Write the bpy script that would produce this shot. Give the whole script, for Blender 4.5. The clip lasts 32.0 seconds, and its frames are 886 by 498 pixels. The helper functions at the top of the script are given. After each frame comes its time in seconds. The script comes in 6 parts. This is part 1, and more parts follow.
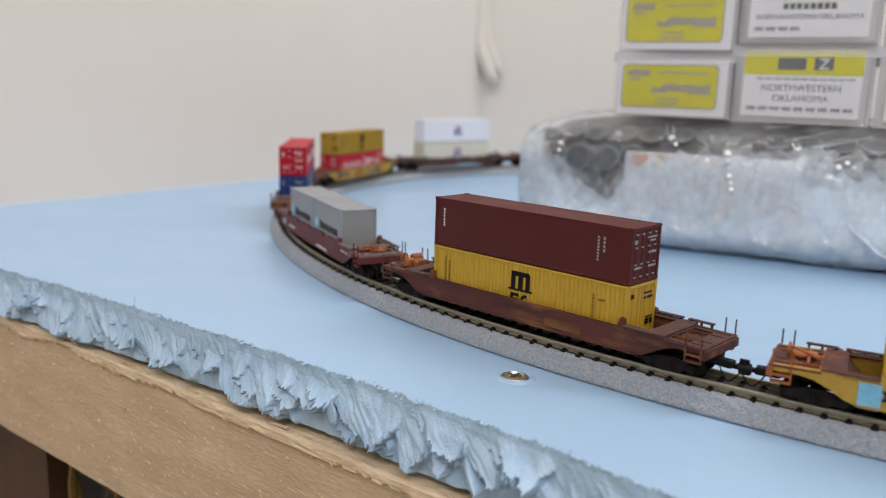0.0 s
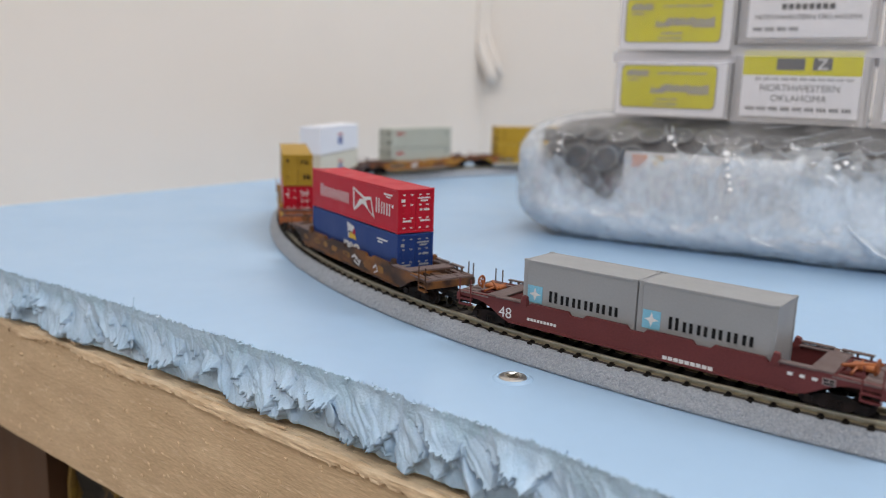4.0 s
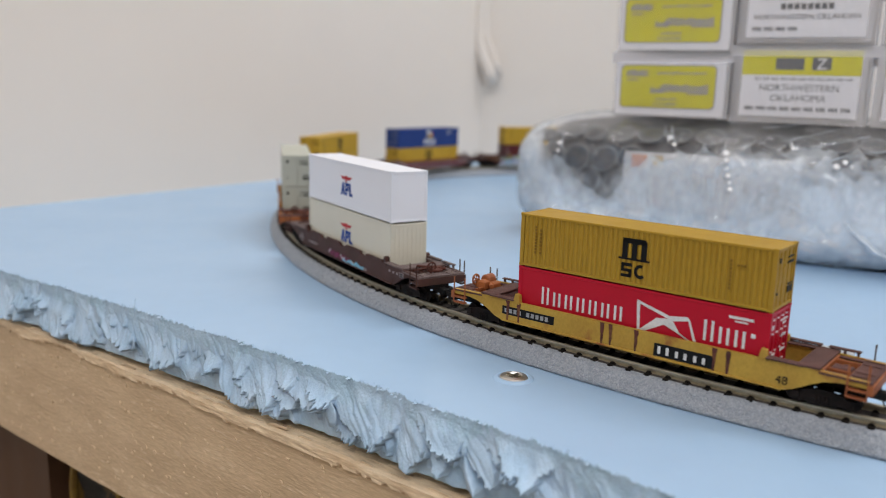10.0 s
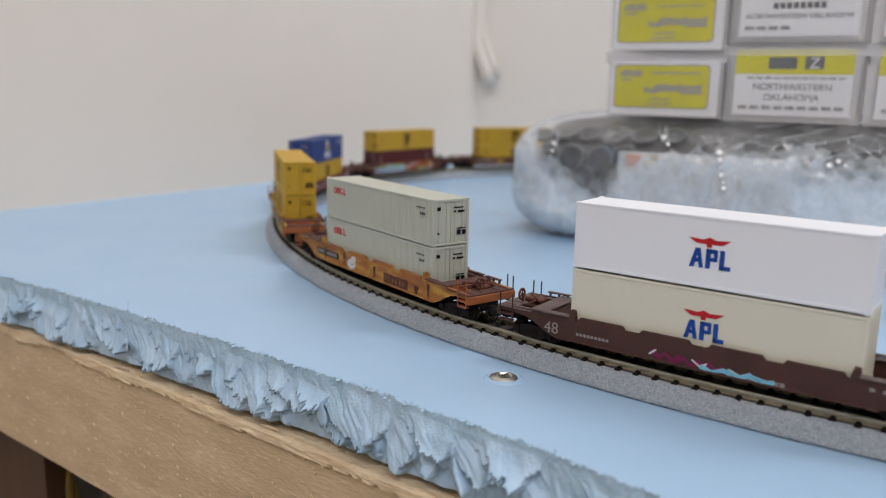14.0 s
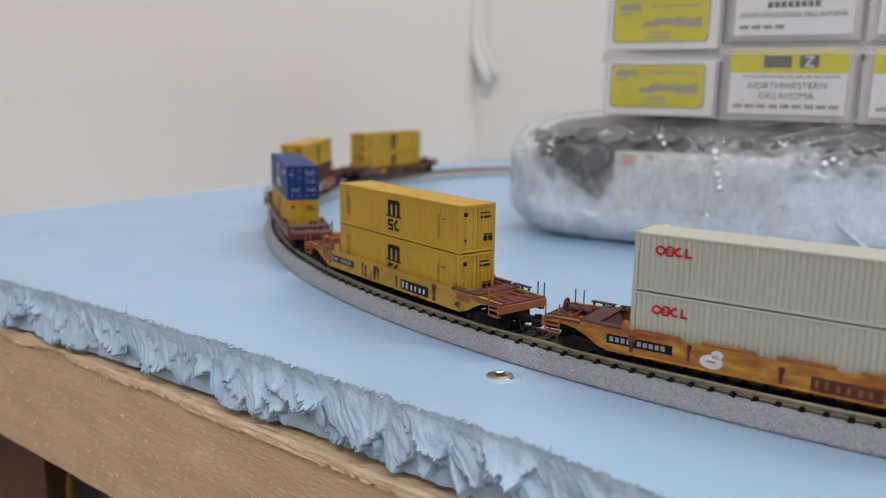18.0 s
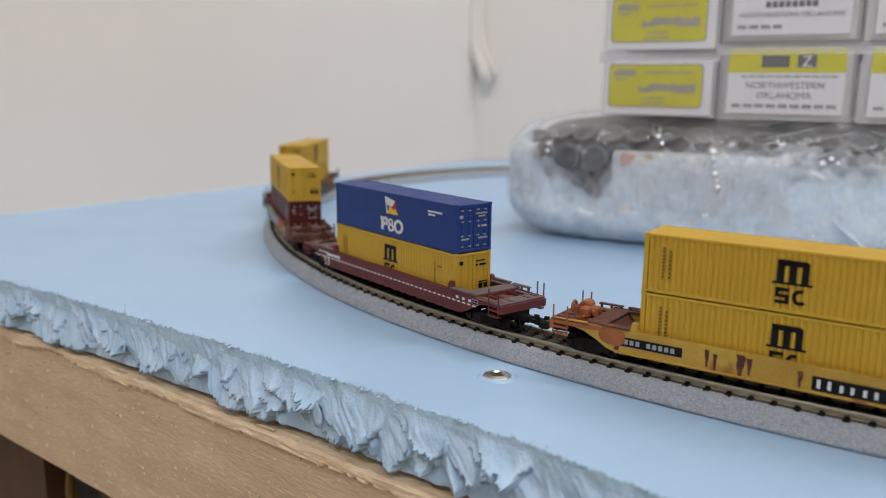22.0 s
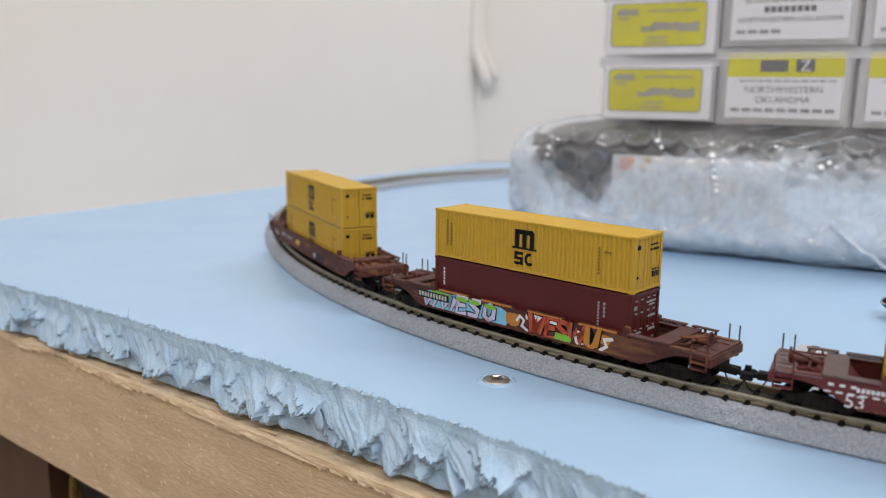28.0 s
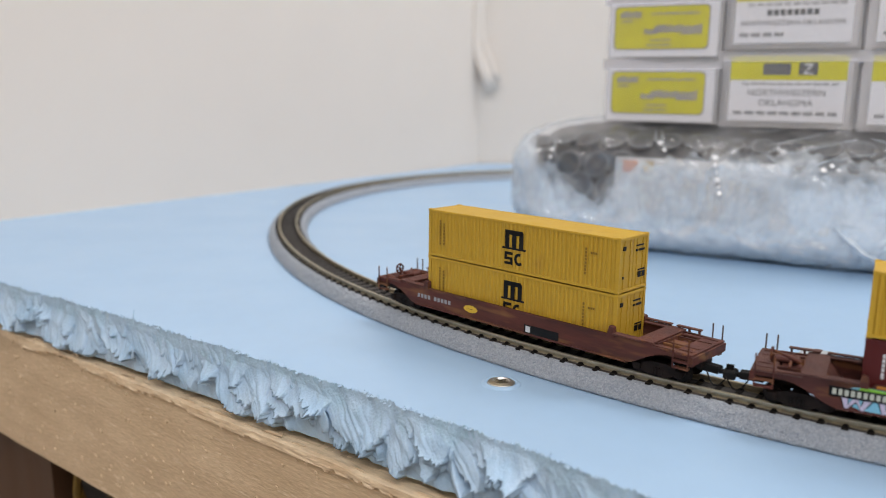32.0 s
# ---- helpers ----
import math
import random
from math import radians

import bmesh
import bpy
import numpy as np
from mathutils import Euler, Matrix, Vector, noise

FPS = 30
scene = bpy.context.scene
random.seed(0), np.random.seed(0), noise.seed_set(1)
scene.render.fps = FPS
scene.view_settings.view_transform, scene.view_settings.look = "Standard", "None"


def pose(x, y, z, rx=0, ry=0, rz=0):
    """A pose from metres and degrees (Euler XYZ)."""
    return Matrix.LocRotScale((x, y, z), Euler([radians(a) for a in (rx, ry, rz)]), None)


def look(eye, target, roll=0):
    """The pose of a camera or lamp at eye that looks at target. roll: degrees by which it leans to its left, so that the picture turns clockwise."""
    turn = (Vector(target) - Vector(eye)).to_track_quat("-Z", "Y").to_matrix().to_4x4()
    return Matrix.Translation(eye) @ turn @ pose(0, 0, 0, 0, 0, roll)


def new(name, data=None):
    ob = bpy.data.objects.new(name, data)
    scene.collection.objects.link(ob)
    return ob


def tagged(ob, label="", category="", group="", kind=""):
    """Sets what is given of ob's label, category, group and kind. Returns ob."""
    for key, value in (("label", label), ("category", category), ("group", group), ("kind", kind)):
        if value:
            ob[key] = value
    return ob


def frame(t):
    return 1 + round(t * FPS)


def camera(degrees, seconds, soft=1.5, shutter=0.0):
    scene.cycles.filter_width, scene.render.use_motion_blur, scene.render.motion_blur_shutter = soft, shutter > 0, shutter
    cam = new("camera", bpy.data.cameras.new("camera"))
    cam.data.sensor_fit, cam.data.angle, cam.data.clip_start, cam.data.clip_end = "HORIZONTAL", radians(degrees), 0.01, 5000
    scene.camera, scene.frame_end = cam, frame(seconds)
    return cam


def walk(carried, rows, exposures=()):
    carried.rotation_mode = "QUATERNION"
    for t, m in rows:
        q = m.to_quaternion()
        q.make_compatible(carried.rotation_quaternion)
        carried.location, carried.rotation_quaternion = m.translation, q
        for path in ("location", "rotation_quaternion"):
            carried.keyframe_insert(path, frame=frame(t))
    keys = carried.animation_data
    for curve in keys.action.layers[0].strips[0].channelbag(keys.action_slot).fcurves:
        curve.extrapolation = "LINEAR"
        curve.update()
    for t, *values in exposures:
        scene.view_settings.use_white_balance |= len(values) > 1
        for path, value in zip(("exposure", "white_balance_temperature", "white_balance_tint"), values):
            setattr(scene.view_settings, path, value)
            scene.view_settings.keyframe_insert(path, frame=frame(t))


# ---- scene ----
PATH = [  # seconds, eye x y z (mm), pitch, roll, yaw (degrees)
    (0.0, -4.23, 5.20, 59.83, -11.522, 1.718, -0.434),
    (0.5, -4.28, 4.90, 60.07, -11.553, 1.719, -0.436),
    (1.0, -3.69, 5.26, 59.75, -11.498, 1.719, -0.424),
    (1.5, -3.35, 5.60, 59.59, -11.506, 1.780, -0.430),
    (2.0, -2.84, 5.46, 59.92, -11.530, 1.713, -0.413),
    (2.5, -3.47, 5.10, 60.00, -11.536, 1.705, -0.415),
    (3.0, -3.70, 5.34, 59.78, -11.502, 1.713, -0.422),
    (3.5, -3.86, 4.90, 59.97, -11.530, 1.701, -0.403),
    (5.5, -2.32, 4.90, 60.18, -11.493, 1.561, -0.355),
    (6.0, -3.06, 4.17, 60.71, -11.498, 1.537, -0.380),
    (6.5, -2.75, 4.47, 60.12, -11.470, 1.435, -0.364),
    (7.0, -3.46, 4.32, 60.08, -11.463, 1.433, -0.366),
    (7.5, -3.93, 3.96, 60.46, -11.519, 1.395, -0.367),
    (8.0, -4.08, 4.30, 60.62, -11.510, 1.470, -0.407),
    (8.5, -3.78, 4.21, 60.79, -11.480, 1.444, -0.364),
    (9.0, -3.14, 4.02, 60.70, -11.471, 1.481, -0.364),
    (9.5, -3.06, 3.82, 60.62, -11.507, 1.483, -0.367),
    (10.0, -3.84, 4.41, 60.13, -11.494, 1.508, -0.396),
    (10.5, -3.56, 3.97, 60.60, -11.501, 1.495, -0.360),
    (11.0, -2.67, 3.79, 60.61, -11.450, 1.468, -0.317),
    (11.5, -2.59, 3.82, 61.17, -11.470, 1.484, -0.322),
    (12.0, -2.64, 3.83, 60.91, -11.458, 1.484, -0.312),
    (12.5, -3.43, 3.60, 60.92, -11.465, 1.534, -0.366),
    (13.0, -2.39, 3.48, 60.82, -11.476, 1.440, -0.324),
    (13.5, -2.12, 3.53, 60.33, -11.460, 1.312, -0.317),
    (14.0, -1.25, 3.97, 60.38, -11.453, 1.154, -0.275),
    (14.5, -0.31, 3.84, 60.41, -11.436, 1.083, -0.276),
    (16.5, -1.03, 2.93, 60.71, -11.461, 0.864, -0.298),
    (17.0, -1.03, 3.45, 60.42, -11.428, 0.877, -0.289),
    (17.5, 0.68, 3.26, 60.23, -11.359, 0.797, -0.229),
    (18.0, -0.44, 2.94, 60.34, -11.377, 0.754, -0.287),
    (18.5, -0.66, 3.10, 60.33, -11.398, 0.764, -0.249),
    (19.0, -0.62, 2.61, 60.36, -11.384, 0.757, -0.254),
    (19.5, 0.15, 2.97, 60.30, -11.368, 0.747, -0.288),
    (20.0, 1.36, 3.18, 60.64, -11.389, 0.675, -0.194),
    (20.5, 1.09, 2.95, 60.13, -11.350, 0.671, -0.222),
    (21.0, 0.88, 2.58, 60.06, -11.334, 0.611, -0.210),
    (21.5, -0.04, 2.14, 60.48, -11.385, 0.614, -0.208),
    (22.0, 0.40, 2.48, 60.43, -11.381, 0.676, -0.234),
    (22.5, 0.88, 2.74, 60.67, -11.401, 0.674, -0.215),
    (23.0, 1.77, 2.44, 60.79, -11.390, 0.708, -0.225),
    (23.5, 1.78, 2.65, 60.05, -11.332, 0.621, -0.192),
    (24.0, 1.22, 2.26, 60.02, -11.336, 0.652, -0.240),
    (24.5, 0.31, 1.82, 60.49, -11.357, 0.624, -0.212),
    (25.0, 0.61, 2.28, 60.53, -11.325, 0.573, -0.202),
    (25.5, 0.37, 1.96, 61.14, -11.354, 0.591, -0.215),
    (27.5, 0.70, 0.62, 61.31, -11.277, 0.627, -0.146),
    (28.0, 0.82, 0.86, 61.81, -11.307, 0.566, -0.091),
    (28.5, 0.49, 0.78, 62.11, -11.313, 0.583, -0.114),
    (29.0, 0.82, 0.95, 61.95, -11.310, 0.635, -0.127),
    (29.5, -0.27, 0.27, 62.50, -11.326, 0.642, -0.152),
    (30.0, -0.94, 0.26, 62.10, -11.274, 0.655, -0.142),
    (30.5, -0.60, 0.10, 62.55, -11.294, 0.593, -0.078),
    (31.0, -0.72, 0.33, 62.96, -11.342, 0.643, -0.124),
    (31.5, -0.50, 0.38, 62.80, -11.304, 0.666, -0.099),
    (32.0, -0.27, 0.23, 62.55, -11.301, 0.714, -0.076),
]
TRAIN = [  # seconds, way of the leading stack along the track (mm)
    (0, 18.3), (1, 49.1), (2, 81.3), (3, 115.1), (4, 151.1), (5, 186.2), (6, 220.7), (7, 253.7), (8, 287.2), (9, 319.8), (10, 351.4), (11, 383.2), (12, 414.0), (13, 442.5), (14, 471.9), (15, 499.5), (16, 527.9), (17, 555.7), (18, 585.0), (19, 612.8), (20, 639.7), (21, 664.8), (22, 689.8), (23, 715.7), (24, 741.0), (25, 765.9), (26, 790.7), (27, 815.2), (28, 838.6), (29, 862.2), (30, 886.4), (31, 911.8), (32, 935.7),
]


def camera_pose(x, y, z, pitch, roll, yaw):
    """Camera pose from an eye in mm and angles in degrees."""
    eye = Vector((x, y, z)) * 0.001
    p, w = radians(pitch), radians(yaw)
    way = Vector((-math.sin(w) * math.cos(p), math.cos(w) * math.cos(p), math.sin(p)))
    return look(eye, eye + way, roll)


cam = camera(57.76, 32.0, soft=0.9, shutter=0.2)
cam.data.dof.use_dof = True
cam.data.dof.focus_distance = 0.178
cam.data.dof.aperture_fstop = 16.0
# the clip's own slow changes of brightness, in stops
STOPS = ((0, .13), (1, .12), (2, 0), (3, .05), (6, .19), (7, .16), (8, 0), (9, .07), (10, .06), (11, 0), (12, 0), (13, -.05), (14, -.04), (17, -.03), (18, -.05),
         (19, .03), (20, 0), (22, 0), (23, .03), (24, .1), (25, .11), (28, .2), (29, .18), (30, .03), (31, .05), (32, .18))
BASE_STOPS = -0.10
walk(cam, [(row[0], camera_pose(*row[1:])) for row in PATH], [(t, BASE_STOPS + e) for t, e in STOPS])

# ---- world and light ----
world = bpy.data.worlds.new("room_air")
world.use_nodes = True
world.node_tree.nodes["Background"].inputs[0].default_value = (0.9, 0.95, 1.0, 1)
world.node_tree.nodes["Background"].inputs[1].default_value = 0.03
scene.world = world


def ceiling_lamp(x, y, z, sx, sy, watts, turn):
    data = bpy.data.lights.new("tube_light", "AREA")
    data.shape, data.size, data.size_y, data.energy = "RECTANGLE", sx, sy, watts
    data.color = (0.99, 0.98, 0.995)
    ob = new("tube_light", data)
    ob.matrix_world = pose(x, y, z, 0, 0, turn)
    return ob


ceiling_lamp(0.35, -0.95, 1.30, 1.3, 0.32, 12, 0)
ceiling_lamp(-0.45, -0.75, 1.30, 1.3, 0.32, 7, 0)
ceiling_lamp(0.70, 0.40, 1.30, 1.3, 0.32, 11, 0)

# ---- materials ----


def material(name, color, rough=0.6, metal=0.0, color2=None, scale=200.0, amount=0.5, fine=2500.0, bump=0.0, bump_scale=3000.0,
             coat=0.0, color3=None, scale3=60.0, low3=0.55, high3=0.7, stretch=(1, 1, 1), spec=0.5, grit=0.11, soft=0.0, turn=None):
    """A surface with a base colour, large and fine variation, stains with a shape of their own, and relief."""
    m = bpy.data.materials.new(name)
    m.use_nodes = True
    nt = m.node_tree
    b = nt.nodes["Principled BSDF"]
    b.inputs["Roughness"].default_value, b.inputs["Metallic"].default_value = rough, metal
    b.inputs["Coat Weight"].default_value = coat
    b.inputs["Specular IOR Level"].default_value = spec
    if soft:
        b.inputs["Subsurface Weight"].default_value = soft
        b.inputs["Subsurface Radius"].default_value = (0.4, 0.7, 1.0)
        b.inputs["Subsurface Scale"].default_value = 0.002
    geo = nt.nodes.new("ShaderNodeTexCoord")
    info = nt.nodes.new("ShaderNodeObjectInfo")
    mp = nt.nodes.new("ShaderNodeMapping")
    mp.inputs["Scale"].default_value = stretch
    if turn is not None:
        mp.vector_type = "TEXTURE"
        mp.inputs["Rotation"].default_value = (0, 0, radians(turn))
        mp.inputs["Scale"].default_value = tuple(1 / v for v in stretch)
    add = nt.nodes.new("ShaderNodeVectorMath")
    nt.links.new(geo.outputs["Object"], mp.inputs[0])
    nt.links.new(mp.outputs[0], add.inputs[0])
    nt.links.new(info.outputs["Random"], add.inputs[1])

    def noise_of(sc, detail=3.0):
        n = nt.nodes.new("ShaderNodeTexNoise")
        n.inputs["Scale"].default_value, n.inputs["Detail"].default_value = sc, detail
        nt.links.new(add.outputs[0], n.inputs["Vector"])
        return n.outputs["Fac"]

    def ramp(fac, lo, hi):
        r = nt.nodes.new("ShaderNodeMapRange")
        r.inputs[1].default_value, r.inputs[2].default_value = lo, hi
        nt.links.new(fac, r.inputs[0])
        return r.outputs[0]

    def mix(fac, a, c):
        x = nt.nodes.new("ShaderNodeMix")
        x.data_type = "RGBA"
        nt.links.new(fac, x.inputs[0])
        for sock, val in ((x.inputs[6], a), (x.inputs[7], c)):
            if isinstance(val, tuple):
                sock.default_value = (*val, 1)
            else:
                nt.links.new(val, sock)
        return x.outputs[2]

    c2 = color2 or tuple(v * 0.8 for v in color)
    col = mix(ramp(noise_of(scale), 0.5 - 0.3 / max(amount, 0.05) * 0.5, 0.5 + 0.3 / max(amount, 0.05) * 0.5), color, c2)
    dark = mix(ramp(noise_of(fine, 2.0), 0.25, 0.75), (1 - 1.2 * grit,) * 3, (1 + 0.7 * grit,) * 3)
    mul = nt.nodes.new("ShaderNodeMix")
    mul.data_type, mul.blend_type = "RGBA", "MULTIPLY"
    mul.inputs[0].default_value = 1.0
    nt.links.new(col, mul.inputs[6])
    nt.links.new(dark, mul.inputs[7])
    col = mul.outputs[2]
    if color3:
        col = mix(ramp(noise_of(scale3, 5.0), low3, high3), col, color3)
    nt.links.new(col, b.inputs["Base Color"])
    rr = ramp(noise_of(scale * 2.3), 0.2, 0.8)
    add2 = nt.nodes.new("ShaderNodeMath")
    add2.operation = "MULTIPLY_ADD"
    add2.inputs[1].default_value, add2.inputs[2].default_value = 0.15, max(rough - 0.07, 0.02)
    nt.links.new(rr, add2.inputs[0])
    nt.links.new(add2.outputs[0], b.inputs["Roughness"])
    if bump:
        bn = nt.nodes.new("ShaderNodeBump")
        bn.inputs["Strength"].default_value, bn.inputs["Distance"].default_value = bump, 0.0006
        nt.links.new(noise_of(bump_scale, 4.0), bn.inputs["Height"])
        nt.links.new(bn.outputs[0], b.inputs["Normal"])
    return m


FOAM = material("foam_skin", (0.355, 0.515, 0.705), 0.36, color2=(0.335, 0.495, 0.685), scale=14, fine=200, bump=0.015, bump_scale=250, grit=0.012)
TORN = material("foam_torn", (0.46, 0.615, 0.785), 0.5, color2=(0.345, 0.505, 0.68), scale=110, amount=0.9, fine=1500, bump=0.22, bump_scale=2200, grit=0.05, soft=0.05)
TEAL = material("foam_crushed_rim", (0.35, 0.52, 0.67), 0.5, color2=(0.42, 0.575, 0.74), scale=140, amount=0.9, fine=1500, bump=0.4, bump_scale=1800, grit=0.06, soft=0.05)
WOOD = material("sawn_wood", (0.66, 0.51, 0.34), 0.75, color2=(0.55, 0.41, 0.26), scale=200, amount=0.6, fine=2600, bump=0.4,
                bump_scale=1600, color3=(0.72, 0.59, 0.43), scale3=900, low3=0.60, high3=0.74, stretch=(0.22, 1, 1), turn=-37.5)
WOODEDGE = material("splintered_wood", (0.84, 0.68, 0.48), 0.75, color2=(0.68, 0.51, 0.33), scale=420, amount=0.8, fine=2000, bump=0.7,
                    bump_scale=1400, stretch=(0.25, 1, 1), turn=-37.5)
WALL = material("wall_paint", (0.80, 0.74, 0.675), 0.7, color2=(0.792, 0.73, 0.663), scale=5, fine=25, bump=0.02, bump_scale=25, grit=0.01)
WHITEPAINT = material("white_paint", (0.75, 0.74, 0.72), 0.6, scale=8, fine=200)
FLOORM = material("floor_boards", (0.16, 0.11, 0.07), 0.5, scale=8, fine=100)
PANEL = material("dark_stained_wood", (0.105, 0.050, 0.024), 0.6, color2=(0.07, 0.034, 0.017), scale=30, stretch=(1, 1, 0.1))
BALLAST = material("grey_roadbed", (0.40, 0.435, 0.485), 0.36, color2=(0.30, 0.33, 0.375), scale=1700, amount=0.9, fine=3500, bump=1.0,
                   bump_scale=2300, color3=(0.54, 0.56, 0.60), scale3=2900, low3=0.60, high3=0.72, spec=0.4)
TIE = material("tie_plastic", (0.006, 0.005, 0.0045), 0.7, color2=(0.012, 0.010, 0.008), scale=700, spec=0.12)
RAIL = material("nickel_rail", (0.50, 0.45, 0.33), 0.42, 0.85, color2=(0.38, 0.33, 0.24), scale=300, fine=1500)
TIEBED = material("dusty_tie_bed", (0.085, 0.078, 0.075), 0.75, color2=(0.05, 0.045, 0.043), scale=900, amount=0.9, spec=0.2)
BLACK = material("black_plastic", (0.004, 0.004, 0.004), 0.55, color2=(0.008, 0.007, 0.006), scale=600, spec=0.18)
STEEL = material("screw_metal", (0.74, 0.73, 0.70), 0.32, 1.0, scale=900)

# ---- mesh building, in mm ----


class Shape:
    """Collects faces in mm; made() turns them into a mesh in metres."""

    def __init__(self):
        self.v, self.f = [], []

    def add(self, verts, faces):
        n = len(self.v)
        self.v += [tuple(p) for p in verts]
        self.f += [tuple(i + n for i in face) for face in faces]
        return self

    def box(self, x0, x1, y0, y1, z0, z1, chamfer=0.0):
        if chamfer:
            c = chamfer
            v = []
            for z, k in ((z0, c), (z0 + c, 0), (z1 - c, 0), (z1, c)):
                v += [(x0 + k, y0 + k, z), (x1 - k, y0 + k, z), (x1 - k, y1 - k, z), (x0 + k, y1 - k, z)]
            f = [(3, 2, 1, 0), (12, 13, 14, 15)]
            for a in (0, 4, 8):
                f += [(a + i, a + (i + 1) % 4, a + 4 + (i + 1) % 4, a + 4 + i) for i in range(4)]
            return self.add(v, f)
        v = [(x, y, z) for z in (z0, z1) for x, y in ((x0, y0), (x1, y0), (x1, y1), (x0, y1))]
        return self.add(v, [(3, 2, 1, 0), (4, 5, 6, 7), (0, 1, 5, 4), (1, 2, 6, 5), (2, 3, 7, 6), (3, 0, 4, 7)])

    def prism(self, outline, lo, hi, axis="y"):
        """Extrudes a counter-clockwise (x, z) outline from y=lo to y=hi (axis y), (y, z) along x, or (x, y) along z."""
        def at(a, b, c):
            return (a, c, b) if axis == "y" else ((c, a, b) if axis == "x" else (a, b, c))
        n = len(outline)
        v = [at(a, b, lo) for a, b in outline] + [at(a, b, hi) for a, b in outline]
        f = [tuple(range(n)), tuple(range(2 * n - 1, n - 1, -1))]
        f += [(i, i + n, (i + 1) % n + n, (i + 1) % n) for i in range(n)]
        if axis != "y":
            f = [tuple(reversed(a)) for a in f]
        return self.add(v, f)

    def tube(self, points, r, sides=6):
        pts = [Vector(p) for p in points]
        v, f = [], []
        for i, p in enumerate(pts):
            t = (pts[min(i + 1, len(pts) - 1)] - pts[max(i - 1, 0)]).normalized()
            a = t.orthogonal().normalized() if i == 0 else (a - t * a.dot(t)).normalized()
            b = t.cross(a)
            v += [p + r * (math.cos(k * math.tau / sides) * a + math.sin(k * math.tau / sides) * b) for k in range(sides)]
        for i in range(len(pts) - 1):
            f += [(i * sides + k, i * sides + (k + 1) % sides, (i + 1) * sides + (k + 1) % sides, (i + 1) * sides + k) for k in range(sides)]
        f += [tuple(range(sides - 1, -1, -1)), tuple(range((len(pts) - 1) * sides, len(pts) * sides))]
        return self.add(v, f)

    def lathe(self, profile, centre, axis="z", sides=20):
        """Turns (radius, height) pairs round an axis."""
        v, f = [], []
        for r, h in profile:
            for k in range(sides):
                a, b = r * math.cos(k * math.tau / sides), r * math.sin(k * math.tau / sides)
                p = (a, b, h) if axis == "z" else ((a, h, b) if axis == "y" else (h, a, b))
                v.append((p[0] + centre[0], p[1] + centre[1], p[2] + centre[2]))
        for i in range(len(profile) - 1):
            f += [(i * sides + k, i * sides + (k + 1) % sides, (i + 1) * sides + (k + 1) % sides, (i + 1) * sides + k) for k in range(sides)]
        f += [tuple(range(sides - 1, -1, -1)), tuple(range((len(profile) - 1) * sides, len(profile) * sides))]
        return self.add(v, f)

    def made(self, name, mat, smooth=False):
        me = bpy.data.meshes.new(name)
        me.from_pydata([(x * 0.001, y * 0.001, z * 0.001) for x, y, z in self.v], [], self.f)
        bm = bmesh.new()
        bm.from_mesh(me)
        bmesh.ops.recalc_face_normals(bm, faces=bm.faces)
        bm.to_mesh(me)
        bm.free()
        me.materials.append(mat)
        if smooth:
            for p in me.polygons:
                p.use_smooth = True
        return me


def part(name, shape, mat, parent=None, label="", smooth=False):
    """Links a shape (or a ready mesh) as one object, under a thing if one is given."""
    me = shape.made(name, mat, smooth) if isinstance(shape, Shape) else shape
    ob = new(name, me)
    if parent is not None:
        ob.parent = parent
    if label:
        ob["label"] = label
    return ob


def grid_mesh(name, fn, nu, nv, mat, smooth=True):
    """A sheet of (nu+1) x (nv+1) points from fn(i, j), in mm."""
    me = bpy.data.meshes.new(name)
    v = [tuple(c * 0.001 for c in fn(i, j)) for i in range(nu + 1) for j in range(nv + 1)]
    w = nv + 1
    f = [(i * w + j, (i + 1) * w + j, (i + 1) * w + j + 1, i * w + j + 1) for i in range(nu) for j in range(nv)]
    me.from_pydata(v, [], f)
    me.materials.append(mat)
    if smooth:
        for p in me.polygons:
            p.use_smooth = True
    return me


# ---- the way of the track: curvature along its length, from the far straight round the bend ----
S_NODES = (-3000, -536, -516, -450, -350, -250, -150, -50, 50, 170, 190, 3000)
K_NODES = (0, 0, .005020, .005020, .004976, .004932, .003152, .003694, .002611, .002595, 0, 0)
S_ALL = np.arange(-1600, 1601, 1.0)
_k = np.interp(S_ALL, S_NODES, K_NODES)
_h = np.concatenate([[0], np.cumsum((_k[1:] + _k[:-1]) / 2)])
H_ALL = _h - _h[1600] - 0.8322
_x = np.concatenate([[0], np.cumsum(np.cos((H_ALL[1:] + H_ALL[:-1]) / 2))])
_y = np.concatenate([[0], np.cumsum(np.sin((H_ALL[1:] + H_ALL[:-1]) / 2))])
X_ALL, Y_ALL = _x - _x[1600] + 4.33, _y - _y[1600] + 197.33
RAIL_TOP = 5.6
PITCH, BOGIE = 101.8, 37.0


def track(s):
    """Place and heading of the track's middle line at s mm."""
    return float(np.interp(s, S_ALL, X_ALL)), float(np.interp(s, S_ALL, Y_ALL)), float(np.interp(s, S_ALL, H_ALL))


def beside(s, off, z):
    x, y, h = track(s)
    return (x - math.sin(h) * off, y + math.cos(h) * off, z)


